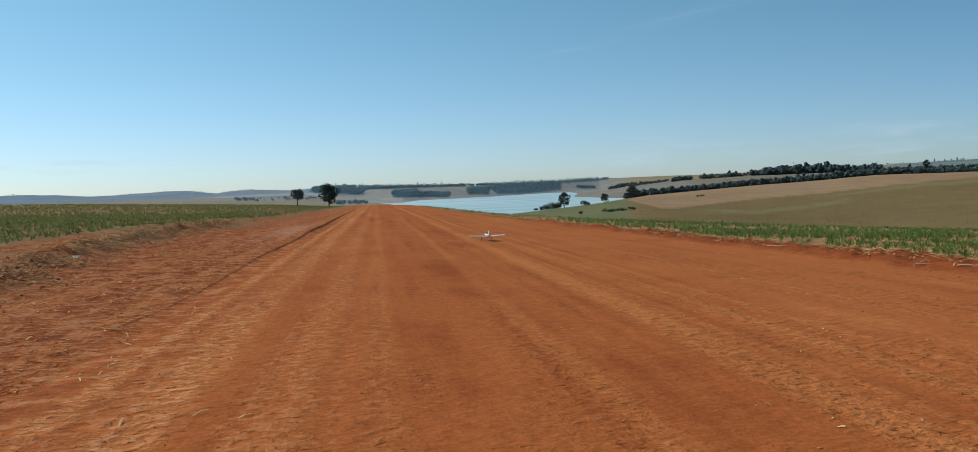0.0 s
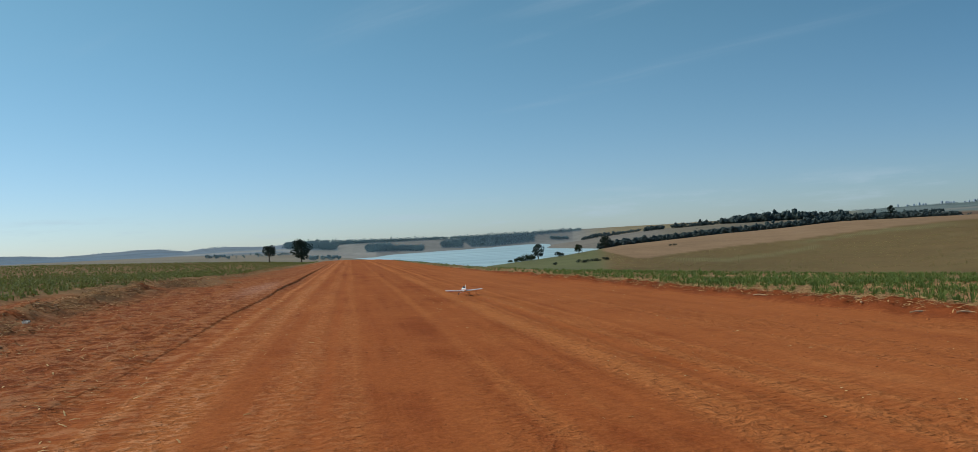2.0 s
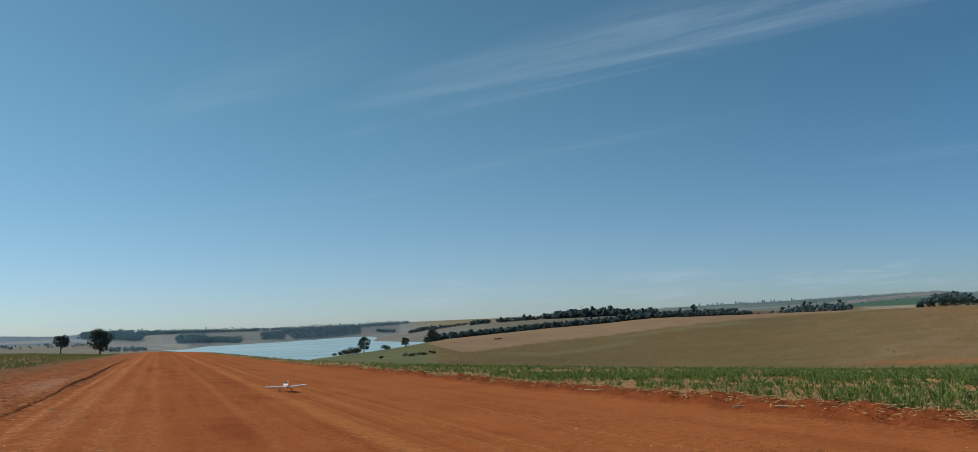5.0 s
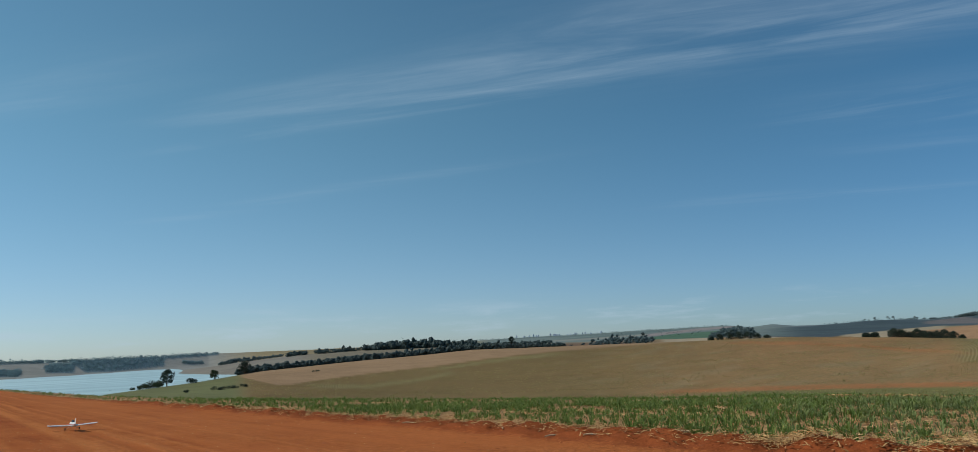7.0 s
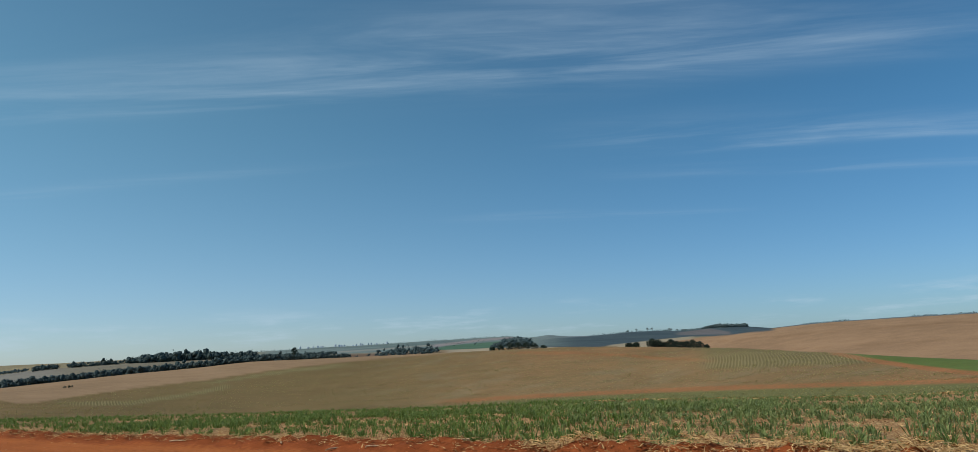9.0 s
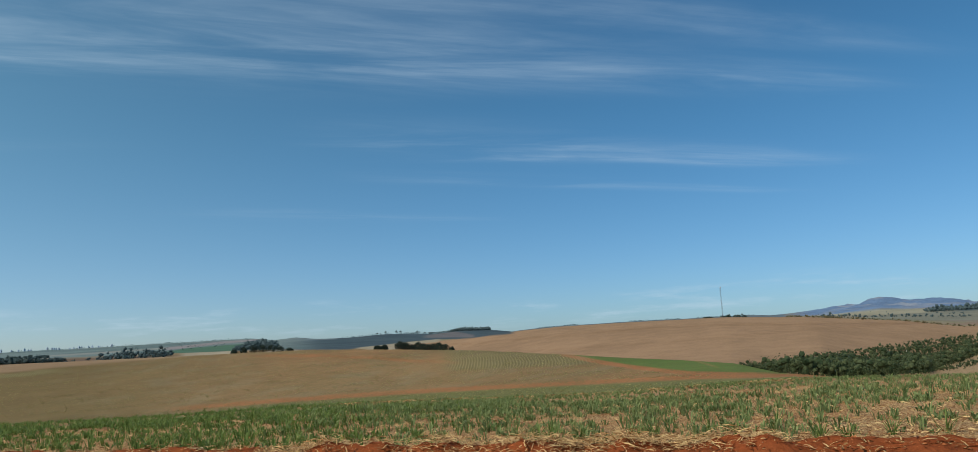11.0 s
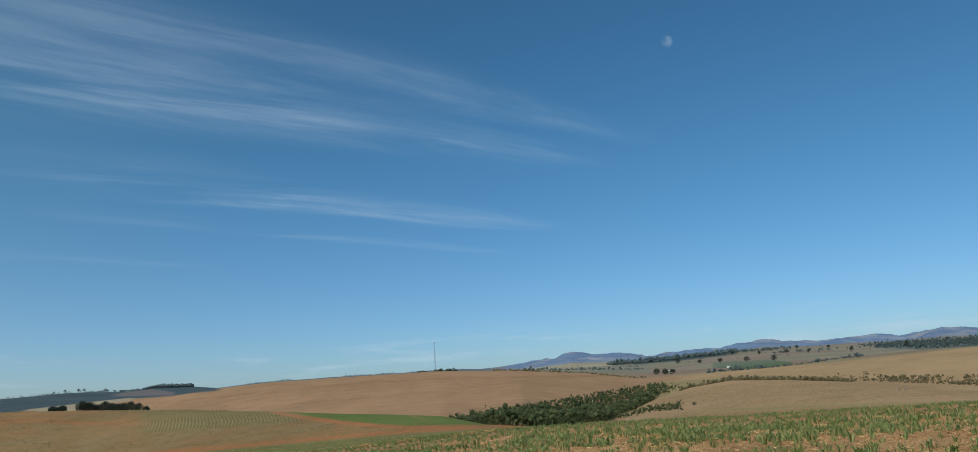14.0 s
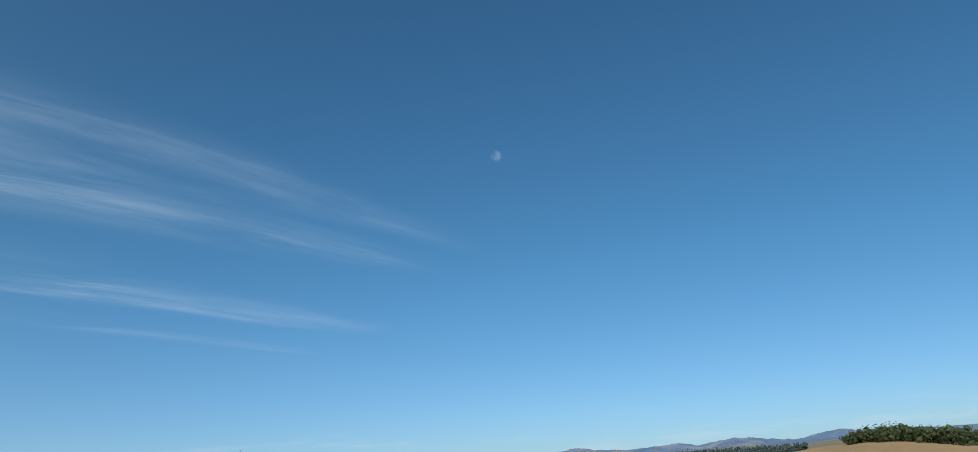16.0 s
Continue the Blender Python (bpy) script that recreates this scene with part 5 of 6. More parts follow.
# ---- fields beside the strip ----
def sow(count, b0, b1, r0, r1, rng):
    b = rng.uniform(b0, b1, count)
    r = np.sqrt(rng.uniform(r0 ** 2, r1 ** 2, count))
    return r * np.sin(np.radians(b)), r * np.cos(np.radians(b)), b, r


R = np.random.default_rng(33)
near_part, far_part = [np.concatenate(a) for a in zip(sow(15000, 6, 132, 9, 64, R), sow(6000, 14, 62, 11, 40, R), sow(5000, 58, 132, 9, 30, R))], sow(6500, -6, 14, 55, 205, R)
x, y, b, r = (np.concatenate(pair) for pair in zip(near_part, far_part))
u, v = strip_place(x, y)
row = np.round(u / 1.05) * 1.05 + R.normal(scale=0.20, size=len(u))
x, y = strip_to_xy(row, v)
u = row
r = np.hypot(x, y)
rim = near_rim(fold(np.degrees(np.arctan2(x, y))))[0]
inward = u - right_edge(v) - 2.1 + 0.9 * step(v, 14, 36) + 0.5 * rough(x, y, 3.0, 81, 2)
gaps = rough(x, y, 4.5, 82, 3) + 0.45 * step(inward, 2, 9)
bearings = np.degrees(np.arctan2(x, y))
thick = line(bearings, (10, 1.0), (22, 0.80), (38, 0.55), (62, 0.45), (80, 0.42), (130, 0.40))
cover = (thick + (1 - thick) * step(inward, 3, 14)) * step(rough(x, y, 1.7, 90, 3), -0.6, 0.05) * line(bearings, (55, 1.0), (82, 0.92), (130, 0.92))
keep = (inward > 0) & (r < rim * 1.10) & (gaps > -0.3) & (R.uniform(0, 1, len(u)) < cover)
x, y, r = x[keep], y[keep], r[keep]
tall = (0.15 + 0.10 * R.uniform(0, 1, len(x)) + 0.07 * rough(x, y, 5.0, 83, 2)) * np.where(R.uniform(0, 1, len(x)) < 0.15, 1.4, 1.0)
# past about 50 degrees the crop takes the brighter, front-lit leaf colour
bearings = np.degrees(np.arctan2(x, y)) + R.normal(scale=5.0, size=len(x))
for pick, leaf_mat, words in ((bearings < 50, CANE, "young green sugar cane in close rows"), (bearings >= 50, SUNLIT_CANE, "sugar cane coloured as sunlit, in rows with gaps")):
    tagged(new("cane_crop", mesh_from("cane_crop", *blades(x[pick], y[pick], tall[pick], 9, R, 0.013, 0.8), leaf_mat, False)), words, "crop", kind="stuff")

x, y, b, r = [np.concatenate(a) for a in zip(sow(20000, -37, -8.5, 26, 205, R), sow(6500, -37, -14, 24, 75, R))]
u, v = strip_place(x, y)
rim = near_rim(fold(b))[0]
keep = (u < left_edge(v) - 2.2 - 3.5 * step(v, 75, 12) + 0.6 * rough(x, y, 3.0, 84, 2)) & (r < rim * 1.04) & (rough(x, y, 3.5, 85, 3) > R.uniform(-0.9, -0.1, len(x)))
x, y, r = x[keep], y[keep], r[keep]
tall = 0.15 + 0.13 * R.uniform(0, 1, len(x)) + 0.06 * rough(x, y, 6.0, 86, 2)
tagged(new("cane_crop", mesh_from("cane_crop", *blades(x, y, tall, 4, R, 0.027, 0.8), DRY_CANE, False)), "low green sugar cane across the raised field", "crop", kind="stuff")


def cane_plant(seed):
    """One leafy clump of young cane."""
    rng = np.random.default_rng(seed)
    n = 22
    pieces = []
    for k in range(n):
        a, lean, h = rng.uniform(0, 6.28), rng.uniform(0.15, 1.1), rng.uniform(0.20, 0.46)
        way = Vector((math.cos(a), math.sin(a), 0))
        side = Vector((-math.sin(a), math.cos(a), 0)) * rng.uniform(0.007, 0.012)
        base = way * rng.uniform(0, 0.10) + Vector((0, 0, -0.05))
        pts = [base + way * (h * lean * t * t) + Vector((0, 0, h * (t - 0.35 * lean * t ** 3))) for t in (0, 0.4, 0.75, 1.0)]
        v = [pts[0] - side * 0.6, pts[0] + side * 0.6, pts[1] - side, pts[1] + side, pts[2] - side * 0.8, pts[2] + side * 0.8, pts[3] - side * 0.1, pts[3] + side * 0.1]
        pieces.append(([tuple(p) for p in v], [(0, 1, 3, 2), (2, 3, 5, 4), (4, 5, 7, 6)]))
    return mesh_from("cane_plant", *join(pieces), CANE, False)


# half-grown field on the far slope: scattered sprouts
b = R.uniform(11, 84, 95000)
r = np.exp(R.uniform(np.log(80), np.log(720), 95000))
x, y = r * np.sin(np.radians(b)), r * np.cos(np.radians(b))
z, q = elevation(b, r)
lift = np.degrees(np.arctan2(z - EYE, r))
lowtan = stubble_edge(b)
green_strip = lift < -3.55
plot = (b > 67.8) & (lift > line(b, (66, -1.0), (68.2, -1.22), (70, -1.70), (72.6, -2.25), (75, -2.65), (77, -2.92), (80, -3.10), (83, -3.2)) - 0.15)
keep = ~plot & (q > 1.6) & (q < 3.02) & (lift < lowtan - 0.03) & ((rough(x, y, 9.0, 87, 3) > R.uniform(-0.35, 0.35, 95000)) | green_strip) & (np.abs(lift + 3.32) > 0.17)
x, y, r, strip_part = x[keep], y[keep], r[keep], green_strip[keep]
tall = np.clip(r * 0.0009, 0.14, 0.45) * R.uniform(0.5, 1.4, len(x))
tagged(new("cane_crop", mesh_from("cane_crop", *blades(x, y, tall, 3, R, 0.13, 0.9), FIELD_CANE, False)), "half-grown yellow-green cane across the far slope", "crop", kind="stuff")

plants = [cane_plant(200 + k) for k in range(6)]
for k in range(60):
    v = -8.0 + 0.62 * k + R.uniform(-0.25, 0.25)
    u = right_edge(v) + 2.1 + R.uniform(0, 2.6)
    px, py = strip_to_xy(u, v)
    ob = new("cane_plant", plants[k % 6])
    ob.location = (px, py, float(ground_z(np.array(px), np.array(py))))
    ob.rotation_euler = (0, 0, R.uniform(0, 6.28))
    s = R.uniform(0.75, 1.15)
    ob.scale = (s, s, s)
    tagged(ob, "young green cane plant at the edge of the strip", "cane plant", "cane along the strip")

# dry litter
v = np.concatenate([R.uniform(-14, 45, 10500), R.uniform(40, 120, 1500)])
u = right_edge(v) + 0.9 + R.gamma(1.6, 0.75, len(v)) - 0.5
x, y = strip_to_xy(u, v)
tagged(new("cane_straw", mesh_from("cane_straw", *straws(x, y, R.uniform(0.03, 0.17, len(x)), R, 0.08, 0.008), EDGE_STRAW, False)), "dry straw heaped along the strip's edge", "straw", kind="stuff")
x, y, b, r = sow(44000, 10, 130, 11, 34, R)
u, v = strip_place(x, y)
keep = u > right_edge(v) + 1.5
x, y = x[keep], y[keep]
# beyond 80 degrees a lighter straw colour stands for the fuller sun on the litter
sunny = np.degrees(np.arctan2(x, y)) > 80
for pick, straw_mat, words in ((~sunny, EDGE_STRAW, "dry leaf litter between the cane rows"), (sunny, STRAW, "golden leaf litter among sparse young cane")):
    tagged(new("cane_straw", mesh_from("cane_straw", *straws(x[pick], y[pick], R.uniform(0.03, 0.14, pick.sum()), R, 0.05, 0.009), straw_mat, False)), words, "straw", kind="stuff")
b = R.uniform(50, 84, 3600)
r = 44.5 + R.normal(scale=0.40, size=3600) + 1.2 * rough(b, b * 0, 8.0, 67, 2)
keep = rough(b, b * 0, 1.3, 68, 3) > R.uniform(-0.5, 0.4, 3600)
b, r = b[keep], r[keep]
x, y = r * np.sin(np.radians(b)), r * np.cos(np.radians(b))
tagged(new("cane_straw", mesh_from("cane_straw", *straws(x, y, R.uniform(0.08, 0.28, len(x)), R, 0.16, 0.016), EDGE_STRAW, False)), "pale windrow of straw across the crop", "straw", kind="stuff")
v = np.concatenate([R.uniform(8, 45, 40000), R.uniform(36, 110, 14000)])
u = left_edge(v) + R.uniform(-7.0, 1.3, len(v)) * line(v, (8, 1.0), (40, 0.85), (110, 0.35))
x, y = strip_to_xy(u, v)
heaped = rough(x, y, 1.6, 88, 4) - 0.05 * step(v, 30, 20) + 0.9 * np.exp(-((u - left_edge(v) + 0.5 + 1.3 * step(v, 14, 26)) / 0.65) ** 2) - 0.8 * np.exp(-((u + 10.6) / 0.7) ** 2) * step(v, 34, 26)
keep = heaped > R.uniform(0.15, 0.8, len(v))
x, y = x[keep], y[keep]
tagged(new("cane_straw", mesh_from("cane_straw", *straws(x, y, R.uniform(0.05, 0.22, len(x)), R, 0.12, 0.008), BANK_STRAW, False)), "straw mixed with earth on the low bank", "straw", kind="stuff")
v = R.uniform(3.5, 30, 300)
u = -8.0 + 7.5 * R.uniform(0, 1, 300) ** 1.5
x, y = strip_to_xy(u, v)
tagged(new("cane_straw", mesh_from("cane_straw", *straws(x, y, R.uniform(0.04, 0.20, 300), R, 0.015, 0.006), STRAW, False)), "loose straw bits scattered on packed earth", "straw", kind="stuff")
v = R.uniform(1.2, 9.5, 8200)
u = right_edge(v) + 1.2 + R.normal(scale=0.42, size=8200)
x, y = strip_to_xy(u, v)
keep = rough(x, y, 1.8, 89, 2) > R.uniform(-0.4, 0.5, 8200)
x, y = x[keep], y[keep]
tagged(new("cane_straw", mesh_from("cane_straw", *straws(x, y, R.uniform(0.06, 0.24, len(x)), R, 0.14, 0.006), STRAW, False)), "loose heap of golden straw beside the strip", "straw", kind="stuff")
# clods
v = np.concatenate([R.uniform(-14, 60, 4200), R.uniform(8, 60, 1500)])
u = np.concatenate([right_edge(v[:4200]) + 1.0 + R.normal(scale=0.55, size=4200), left_edge(v[4200:]) - 0.3 + R.normal(scale=1.1, size=1500)])
x, y = strip_to_xy(u, v)
tagged(new("earth_clods", mesh_from("earth_clods", *lumps(x, y, 0.010 + 0.026 * R.uniform(0, 1, len(x)) ** 4, R), CLOD, False)), "red clods of scraped earth along the edges", "clods", kind="stuff")
v = R.uniform(9, 75, 3000)
u = left_edge(v) - 0.5 - 1.3 * step(v, 14, 26) + R.normal(scale=0.8, size=3000)
x, y = strip_to_xy(u, v)
tagged(new("earth_clods", mesh_from("earth_clods", *lumps(x, y, 0.012 + 0.038 * R.uniform(0, 1, 3000) ** 4, R), BANK_SOIL, False)), "brown clods and root lumps on the low bank", "clods", kind="stuff")
v = R.uniform(4.5, 12, 560)
x, y = strip_to_xy(-2.6 - 5.0 * R.uniform(0, 1, 560), v)
keep = rough(x, y, 1.2, 98, 3) > R.uniform(-0.3, 0.4, 560)
x, y = x[keep], y[keep]
tagged(new("cane_straw", mesh_from("cane_straw", *straws(x, y, R.uniform(0.03, 0.16, len(x)), R, 0.012, 0.006), STRAW, False)), "loose straw pieces on the broken earth", "straw", kind="stuff")
v = R.uniform(2, 30, 420)
x, y = strip_to_xy(R.uniform(2.0, 10.5, 420), v)
tagged(new("straw_chaff", mesh_from("straw_chaff", *straws(x, y, R.uniform(0.015, 0.05, 420), R, 0.01, 0.007), STRAW, False)), "pale bits of chaff strewn on packed earth", "straw", kind="stuff")
v = 5.0 + 30.0 * R.uniform(0, 1, 3600) ** 1.6
x, y = strip_to_xy(-3.5 - 4.0 * R.uniform(0, 1, 3600), v)
keep = rough(x, y, 1.0, 99, 3) > R.uniform(-0.4, 0.4, 3600)
x, y = x[keep], y[keep]
tagged(new("earth_clods", mesh_from("earth_clods", *lumps(x, y, 0.006 + 0.018 * R.uniform(0, 1, len(x)) ** 3, R), BANK_SOIL, False)), "brown crumbs of broken earth on the verge", "clods", kind="stuff")
v = 5.0 + 25.0 * R.uniform(0, 1, 900) ** 1.4
x, y = strip_to_xy(-3.4 - 4.2 * R.uniform(0, 1, 900), v)
keep = rough(x, y, 0.9, 100, 3) > R.uniform(-0.3, 0.4, 900)
x, y = x[keep], y[keep]
tagged(new("cane_straw", mesh_from("cane_straw", *straws(x, y, R.uniform(0.03, 0.15, len(x)), R, 0.02, 0.007), EDGE_STRAW, False)), "straw trodden into the broken verge", "straw", kind="stuff")
x, y, b, r = sow(4200, -36, 60, 3.2, 22, R)
tagged(new("earth_crumbs", mesh_from("earth_crumbs", *lumps(x, y, 0.003 + 0.011 * R.uniform(0, 1, len(x)) ** 3, R), CLOD, False)), "small red earth crumbs strewn on the strip", "clods", kind="stuff")


def scraped_ledge():
    """The low broken edge left by the grader's blade along the strip."""
    rng = np.random.default_rng(61)
    vs = np.concatenate([np.arange(5, 40, 0.07), np.arange(40, 110, 0.2)])
    centre = ledge_line(vs) + 0.05 * rough(vs, vs * 0, 1.6, 62, 4) + 0.10 * rough(vs, vs * 0, 7.0, 63, 2)
    tall = line(vs, (5, 0.0), (7, 0.020), (15, 0.024), (22, 0.034), (30, 0.055), (40, 0.068), (60, 0.075), (110, 0.06)) * (0.85 + 0.45 * rough(vs, vs * 0, 0.45, 64, 4))
    rings = []
    for off, lift in ((-0.40, -0.15), (-0.16, 0.55), (-0.05, 1.0), (-0.01, 0.90), (0.02, 0.40), (0.04, 0.0), (0.12, -0.20)):
        wobble_u = centre + off * (1.0 + 0.25 * rough(vs, vs * 0 + 9 * off, 0.4, 65, 3))
        x, y = strip_to_xy(wobble_u, vs)
        rings.append(np.stack([x, y, ground_z(x, y) + tall * lift + tall * 0.35 * rough(x, y, 0.18, 66, 3) - 0.01], -1))
    verts = np.stack(rings, 1)
    n, k = verts.shape[:2]
    i, j = np.arange(n - 1)[:, None], np.arange(k - 1)[None, :]
    quads = np.stack([i * k + j, i * k + j + 1, (i + 1) * k + j + 1, (i + 1) * k + j], -1).reshape(-1, 4)
    me = mesh_from("trim", verts.reshape(-1, 3), quads, GROUND, False)
    for name in ("land", "use"):
        tint = np.tile(np.array([1.0, 0.0, 0.0, 0.0], np.float32), (n * k, 1))
        me.color_attributes.new(name, "FLOAT_COLOR", "POINT").data.foreach_set("color", tint.ravel())
    return tagged(new("trim", me), "low scraped ledge of red earth along the strip", "earth ledge", kind="structure")


scraped_ledge()

# ---- model aeroplane ----
WHITE = plain("white_covering_film", (0.78, 0.76, 0.73), 0.35, 0, 0.06, 20.0, 0.02)
ORANGE = plain("orange_red_covering_film", (0.62, 0.075, 0.03), 0.35, 0, 0.10, 20.0, 0.02)
DARK = plain("dark_smoked_plastic", (0.02, 0.022, 0.026), 0.2, 0, 0.2, 20.0, 0.02)
RUBBER = plain("black_rubber", (0.025, 0.024, 0.023), 0.8, 0, 0.25, 40.0, 0.1)
STEEL = plain("bright_steel_wire", (0.55, 0.55, 0.56), 0.35, 1.0, 0.1, 40.0, 0.05)


def part(name, bm, mat, parent, label="", smooth=True):
    """Link a bmesh as one mesh object under a thing."""
    me = bpy.data.meshes.new(name)
    bmesh.ops.recalc_face_normals(bm, faces=bm.faces)
    bm.to_mesh(me)
    bm.free()
    for p in me.polygons:
        p.use_smooth = smooth
    for one in mat if isinstance(mat, (list, tuple)) else (mat,):
        me.materials.append(one)
    ob = new(name, me)
    ob.parent = parent
    return tagged(ob, label)


def loft(bm, rings):
    """Skin a row of closed rings, with both ends capped."""
    made = [[bm.verts.new(p) for p in ring] for ring in rings]
    n = len(made[0])
    for a, c in zip(made, made[1:]):
        for i in range(n):
            bm.faces.new((a[i], a[(i + 1) % n], c[(i + 1) % n], c[i]))
    bm.faces.new(made[0])
    bm.faces.new(list(reversed(made[-1])))
    return made


def aerofoil(x, y, chord, thick, z):
    """A wing section at the span place x, nose at y, in the y-z plane."""
    up = ((0.0, 0.0), (0.06, 0.45), (0.3, 1.0), (0.65, 0.6), (1.0, 0.03))
    down = ((0.65, -0.22), (0.3, -0.38), (0.06, -0.3))
    return [(x, y - c * chord, z + t * thick) for c, t in up + down]


def box(bm, centre, size, bevel=0.0):
    made = bmesh.ops.create_cube(bm, size=1.0, matrix=Matrix.Translation(centre) @ Matrix.Diagonal((*size, 1)))
    if bevel:
        edges = {e for q in made["verts"] for e in q.link_edges}
        bmesh.ops.bevel(bm, geom=list(edges), offset=bevel, segments=2, affect="EDGES")


def rod(bm, a, c, radius, sides=8, end=None):
    a, c = Vector(a), Vector(c)
    m = Matrix.Translation((a + c) / 2) @ (c - a).to_track_quat("Z", "Y").to_matrix().to_4x4()
    bmesh.ops.create_cone(bm, cap_ends=True, segments=sides, radius1=radius, radius2=radius if end is None else end, depth=(c - a).length, matrix=m)


def aeroplane(place, heading):
    top = new("model_aeroplane")
    top.matrix_world = Matrix.Translation(place) @ pose(0, 0, 0, 0, 0, heading)
    body = []
    for y, w, h, z in ((0.40, 0.035, 0.040, 0.165), (0.36, 0.050, 0.058, 0.165), (0.20, 0.060, 0.075, 0.170), (0.0, 0.058, 0.080, 0.172),
                       (-0.20, 0.048, 0.062, 0.178), (-0.45, 0.028, 0.036, 0.190), (-0.60, 0.010, 0.018, 0.198)):
        body.append([(w * math.copysign(abs(math.cos(a)) ** 0.7, math.cos(a)), y, z + h * math.copysign(abs(math.sin(a)) ** 0.7, math.sin(a)))
                     for a in (2 * math.pi * k / 14 for k in range(14))])
    bm = bmesh.new()
    loft(bm, body)
    part("fuselage", bm, WHITE, top, "white film-covered fuselage")
    for side, name in ((-1, "wing"), (1, "wing")):
        bm = bmesh.new()
        loft(bm, [aerofoil(side * sx, 0.14 - 0.04 * k, 0.25 - 0.05 * k, 0.030 - 0.008 * k, 0.125 + 0.035 * k) for sx, k in ((0.03, 0), (0.32, 0.5), (0.60, 1.0), (0.63, 1.25))])
        wing = part(name, bm, [WHITE, ORANGE], top, "white wing with an orange-red underside")
        for p in wing.data.polygons:
            if p.normal.z < -0.2:
                p.material_index = 1
        bm = bmesh.new()
        box(bm, (side * 0.47, -0.072, 0.140), (0.22, 0.045, 0.010), 0.003)
        part("aileron", bm, ORANGE, wing, "orange-red aileron")
    bm = bmesh.new()
    loft(bm, [aerofoil(sx, -0.46, 0.14, 0.010, 0.200) for sx in (-0.22, -0.1, 0.1, 0.22)])
    part("tailplane", bm, ORANGE, top, "orange-red tailplane")
    bm = bmesh.new()
    loft(bm, [[(0.006, -0.42, 0.20), (0.006, -0.63, 0.20), (-0.006, -0.63, 0.20), (-0.006, -0.42, 0.20)],
              [(0.004, -0.54, 0.37), (0.004, -0.65, 0.37), (-0.004, -0.65, 0.37), (-0.004, -0.54, 0.37)]])
    part("fin", bm, WHITE, top, "white upright fin", False)
    bm = bmesh.new()
    loft(bm, [[(w * math.cos(a), y, 0.225 + h * math.sin(a)) for a in (math.pi * k / 8 for k in range(9))]
              for y, w, h in ((0.16, 0.02, 0.012), (0.10, 0.042, 0.055), (0.0, 0.045, 0.070), (-0.10, 0.038, 0.05), (-0.18, 0.015, 0.012))])
    part("canopy", bm, DARK, top, "dark smoked canopy")
    bm = bmesh.new()
    rod(bm, (0, 0.40, 0.165), (0, 0.46, 0.165), 0.035, 16, 0.006)
    part("spinner", bm, ORANGE, top, "orange-red spinner")
    for side in (1, -1):
        bm = bmesh.new()
        loft(bm, [[(side * s, 0.425 + 0.006 * w, 0.165 + side * s * 0.45 + w * 0.016), (side * s, 0.420 - 0.006 * w, 0.165 + side * s * 0.45 - w * 0.016),
                   (side * s, 0.417 - 0.006 * w, 0.165 + side * s * 0.45 - w * 0.016), (side * s, 0.422 + 0.006 * w, 0.165 + side * s * 0.45 + w * 0.016)]
                  for s, w in ((0.0, 0.7), (0.05, 1.0), (0.12, 0.6))])
        part("propeller_blade", bm, DARK, top, "dark propeller blade", False)
        bm = bmesh.new()
        rod(bm, (side * 0.05, 0.10, 0.115), (side * 0.16, 0.12, 0.04), 0.006)
        rod(bm, (side * 0.15, 0.12, 0.04), (side * 0.20, 0.12, 0.04), 0.004)
        leg = part("undercarriage_leg", bm, STEEL, top, "bright steel wire leg")
        bm = bmesh.new()
        rod(bm, (side * 0.17, 0.12, 0.04), (side * 0.193, 0.12, 0.04), 0.04, 20)
        bmesh.ops.bevel(bm, geom=[e for e in bm.edges if abs(e.verts[0].co.x - e.verts[1].co.x) < 1e-4], offset=0.006, segments=2, affect="EDGES")
        part("wheel", bm, RUBBER, leg, "small black rubber wheel")
    bm = bmesh.new()
    rod(bm, (0, -0.55, 0.185), (0, -0.58, 0.02), 0.004)
    leg = part("tail_leg", bm, STEEL, top)
    bm = bmesh.new()
    rod(bm, (-0.008, -0.58, 0.02), (0.008, -0.58, 0.02), 0.02, 14)
    part("tail_wheel", bm, RUBBER, leg)
    return tagged(top, "white and orange-red model aeroplane standing on the earth strip", "model aeroplane")


stand = strip_to_xy(3.80, 26.6)
aeroplane(Vector((*stand, float(ground_z(*(np.array(q) for q in stand))) + 0.004)), 6.0)


# ---- mast, farm, town ----
LIME = plain("white_limewash", (0.50, 0.49, 0.46), 0.85, 0, 0.12, 3.0, 0.2)
TILE = plain("red_clay_roof_tiles", (0.30, 0.12, 0.07), 0.85, 0, 0.25, 5.0, 0.4)
GREY = plain("grey_galvanised_steel", (0.16, 0.18, 0.21), 0.6, 0.2, 0.15, 6.0, 0.1)
# distance haze is mixed into the concrete's colour, pale and bluish
CONCRETE = plain("haze_tinted_concrete", (0.44, 0.50, 0.57), 0.85, 0, 0.15, 0.4, 0.2)
PANE = plain("dark_window_glass", (0.05, 0.07, 0.09), 0.15, 0, 0.2, 1.0, 0.0)
WEATHERED = plain("weathered_grey_wood", (0.30, 0.25, 0.19), 0.9, 0, 0.3, 12.0, 0.4)


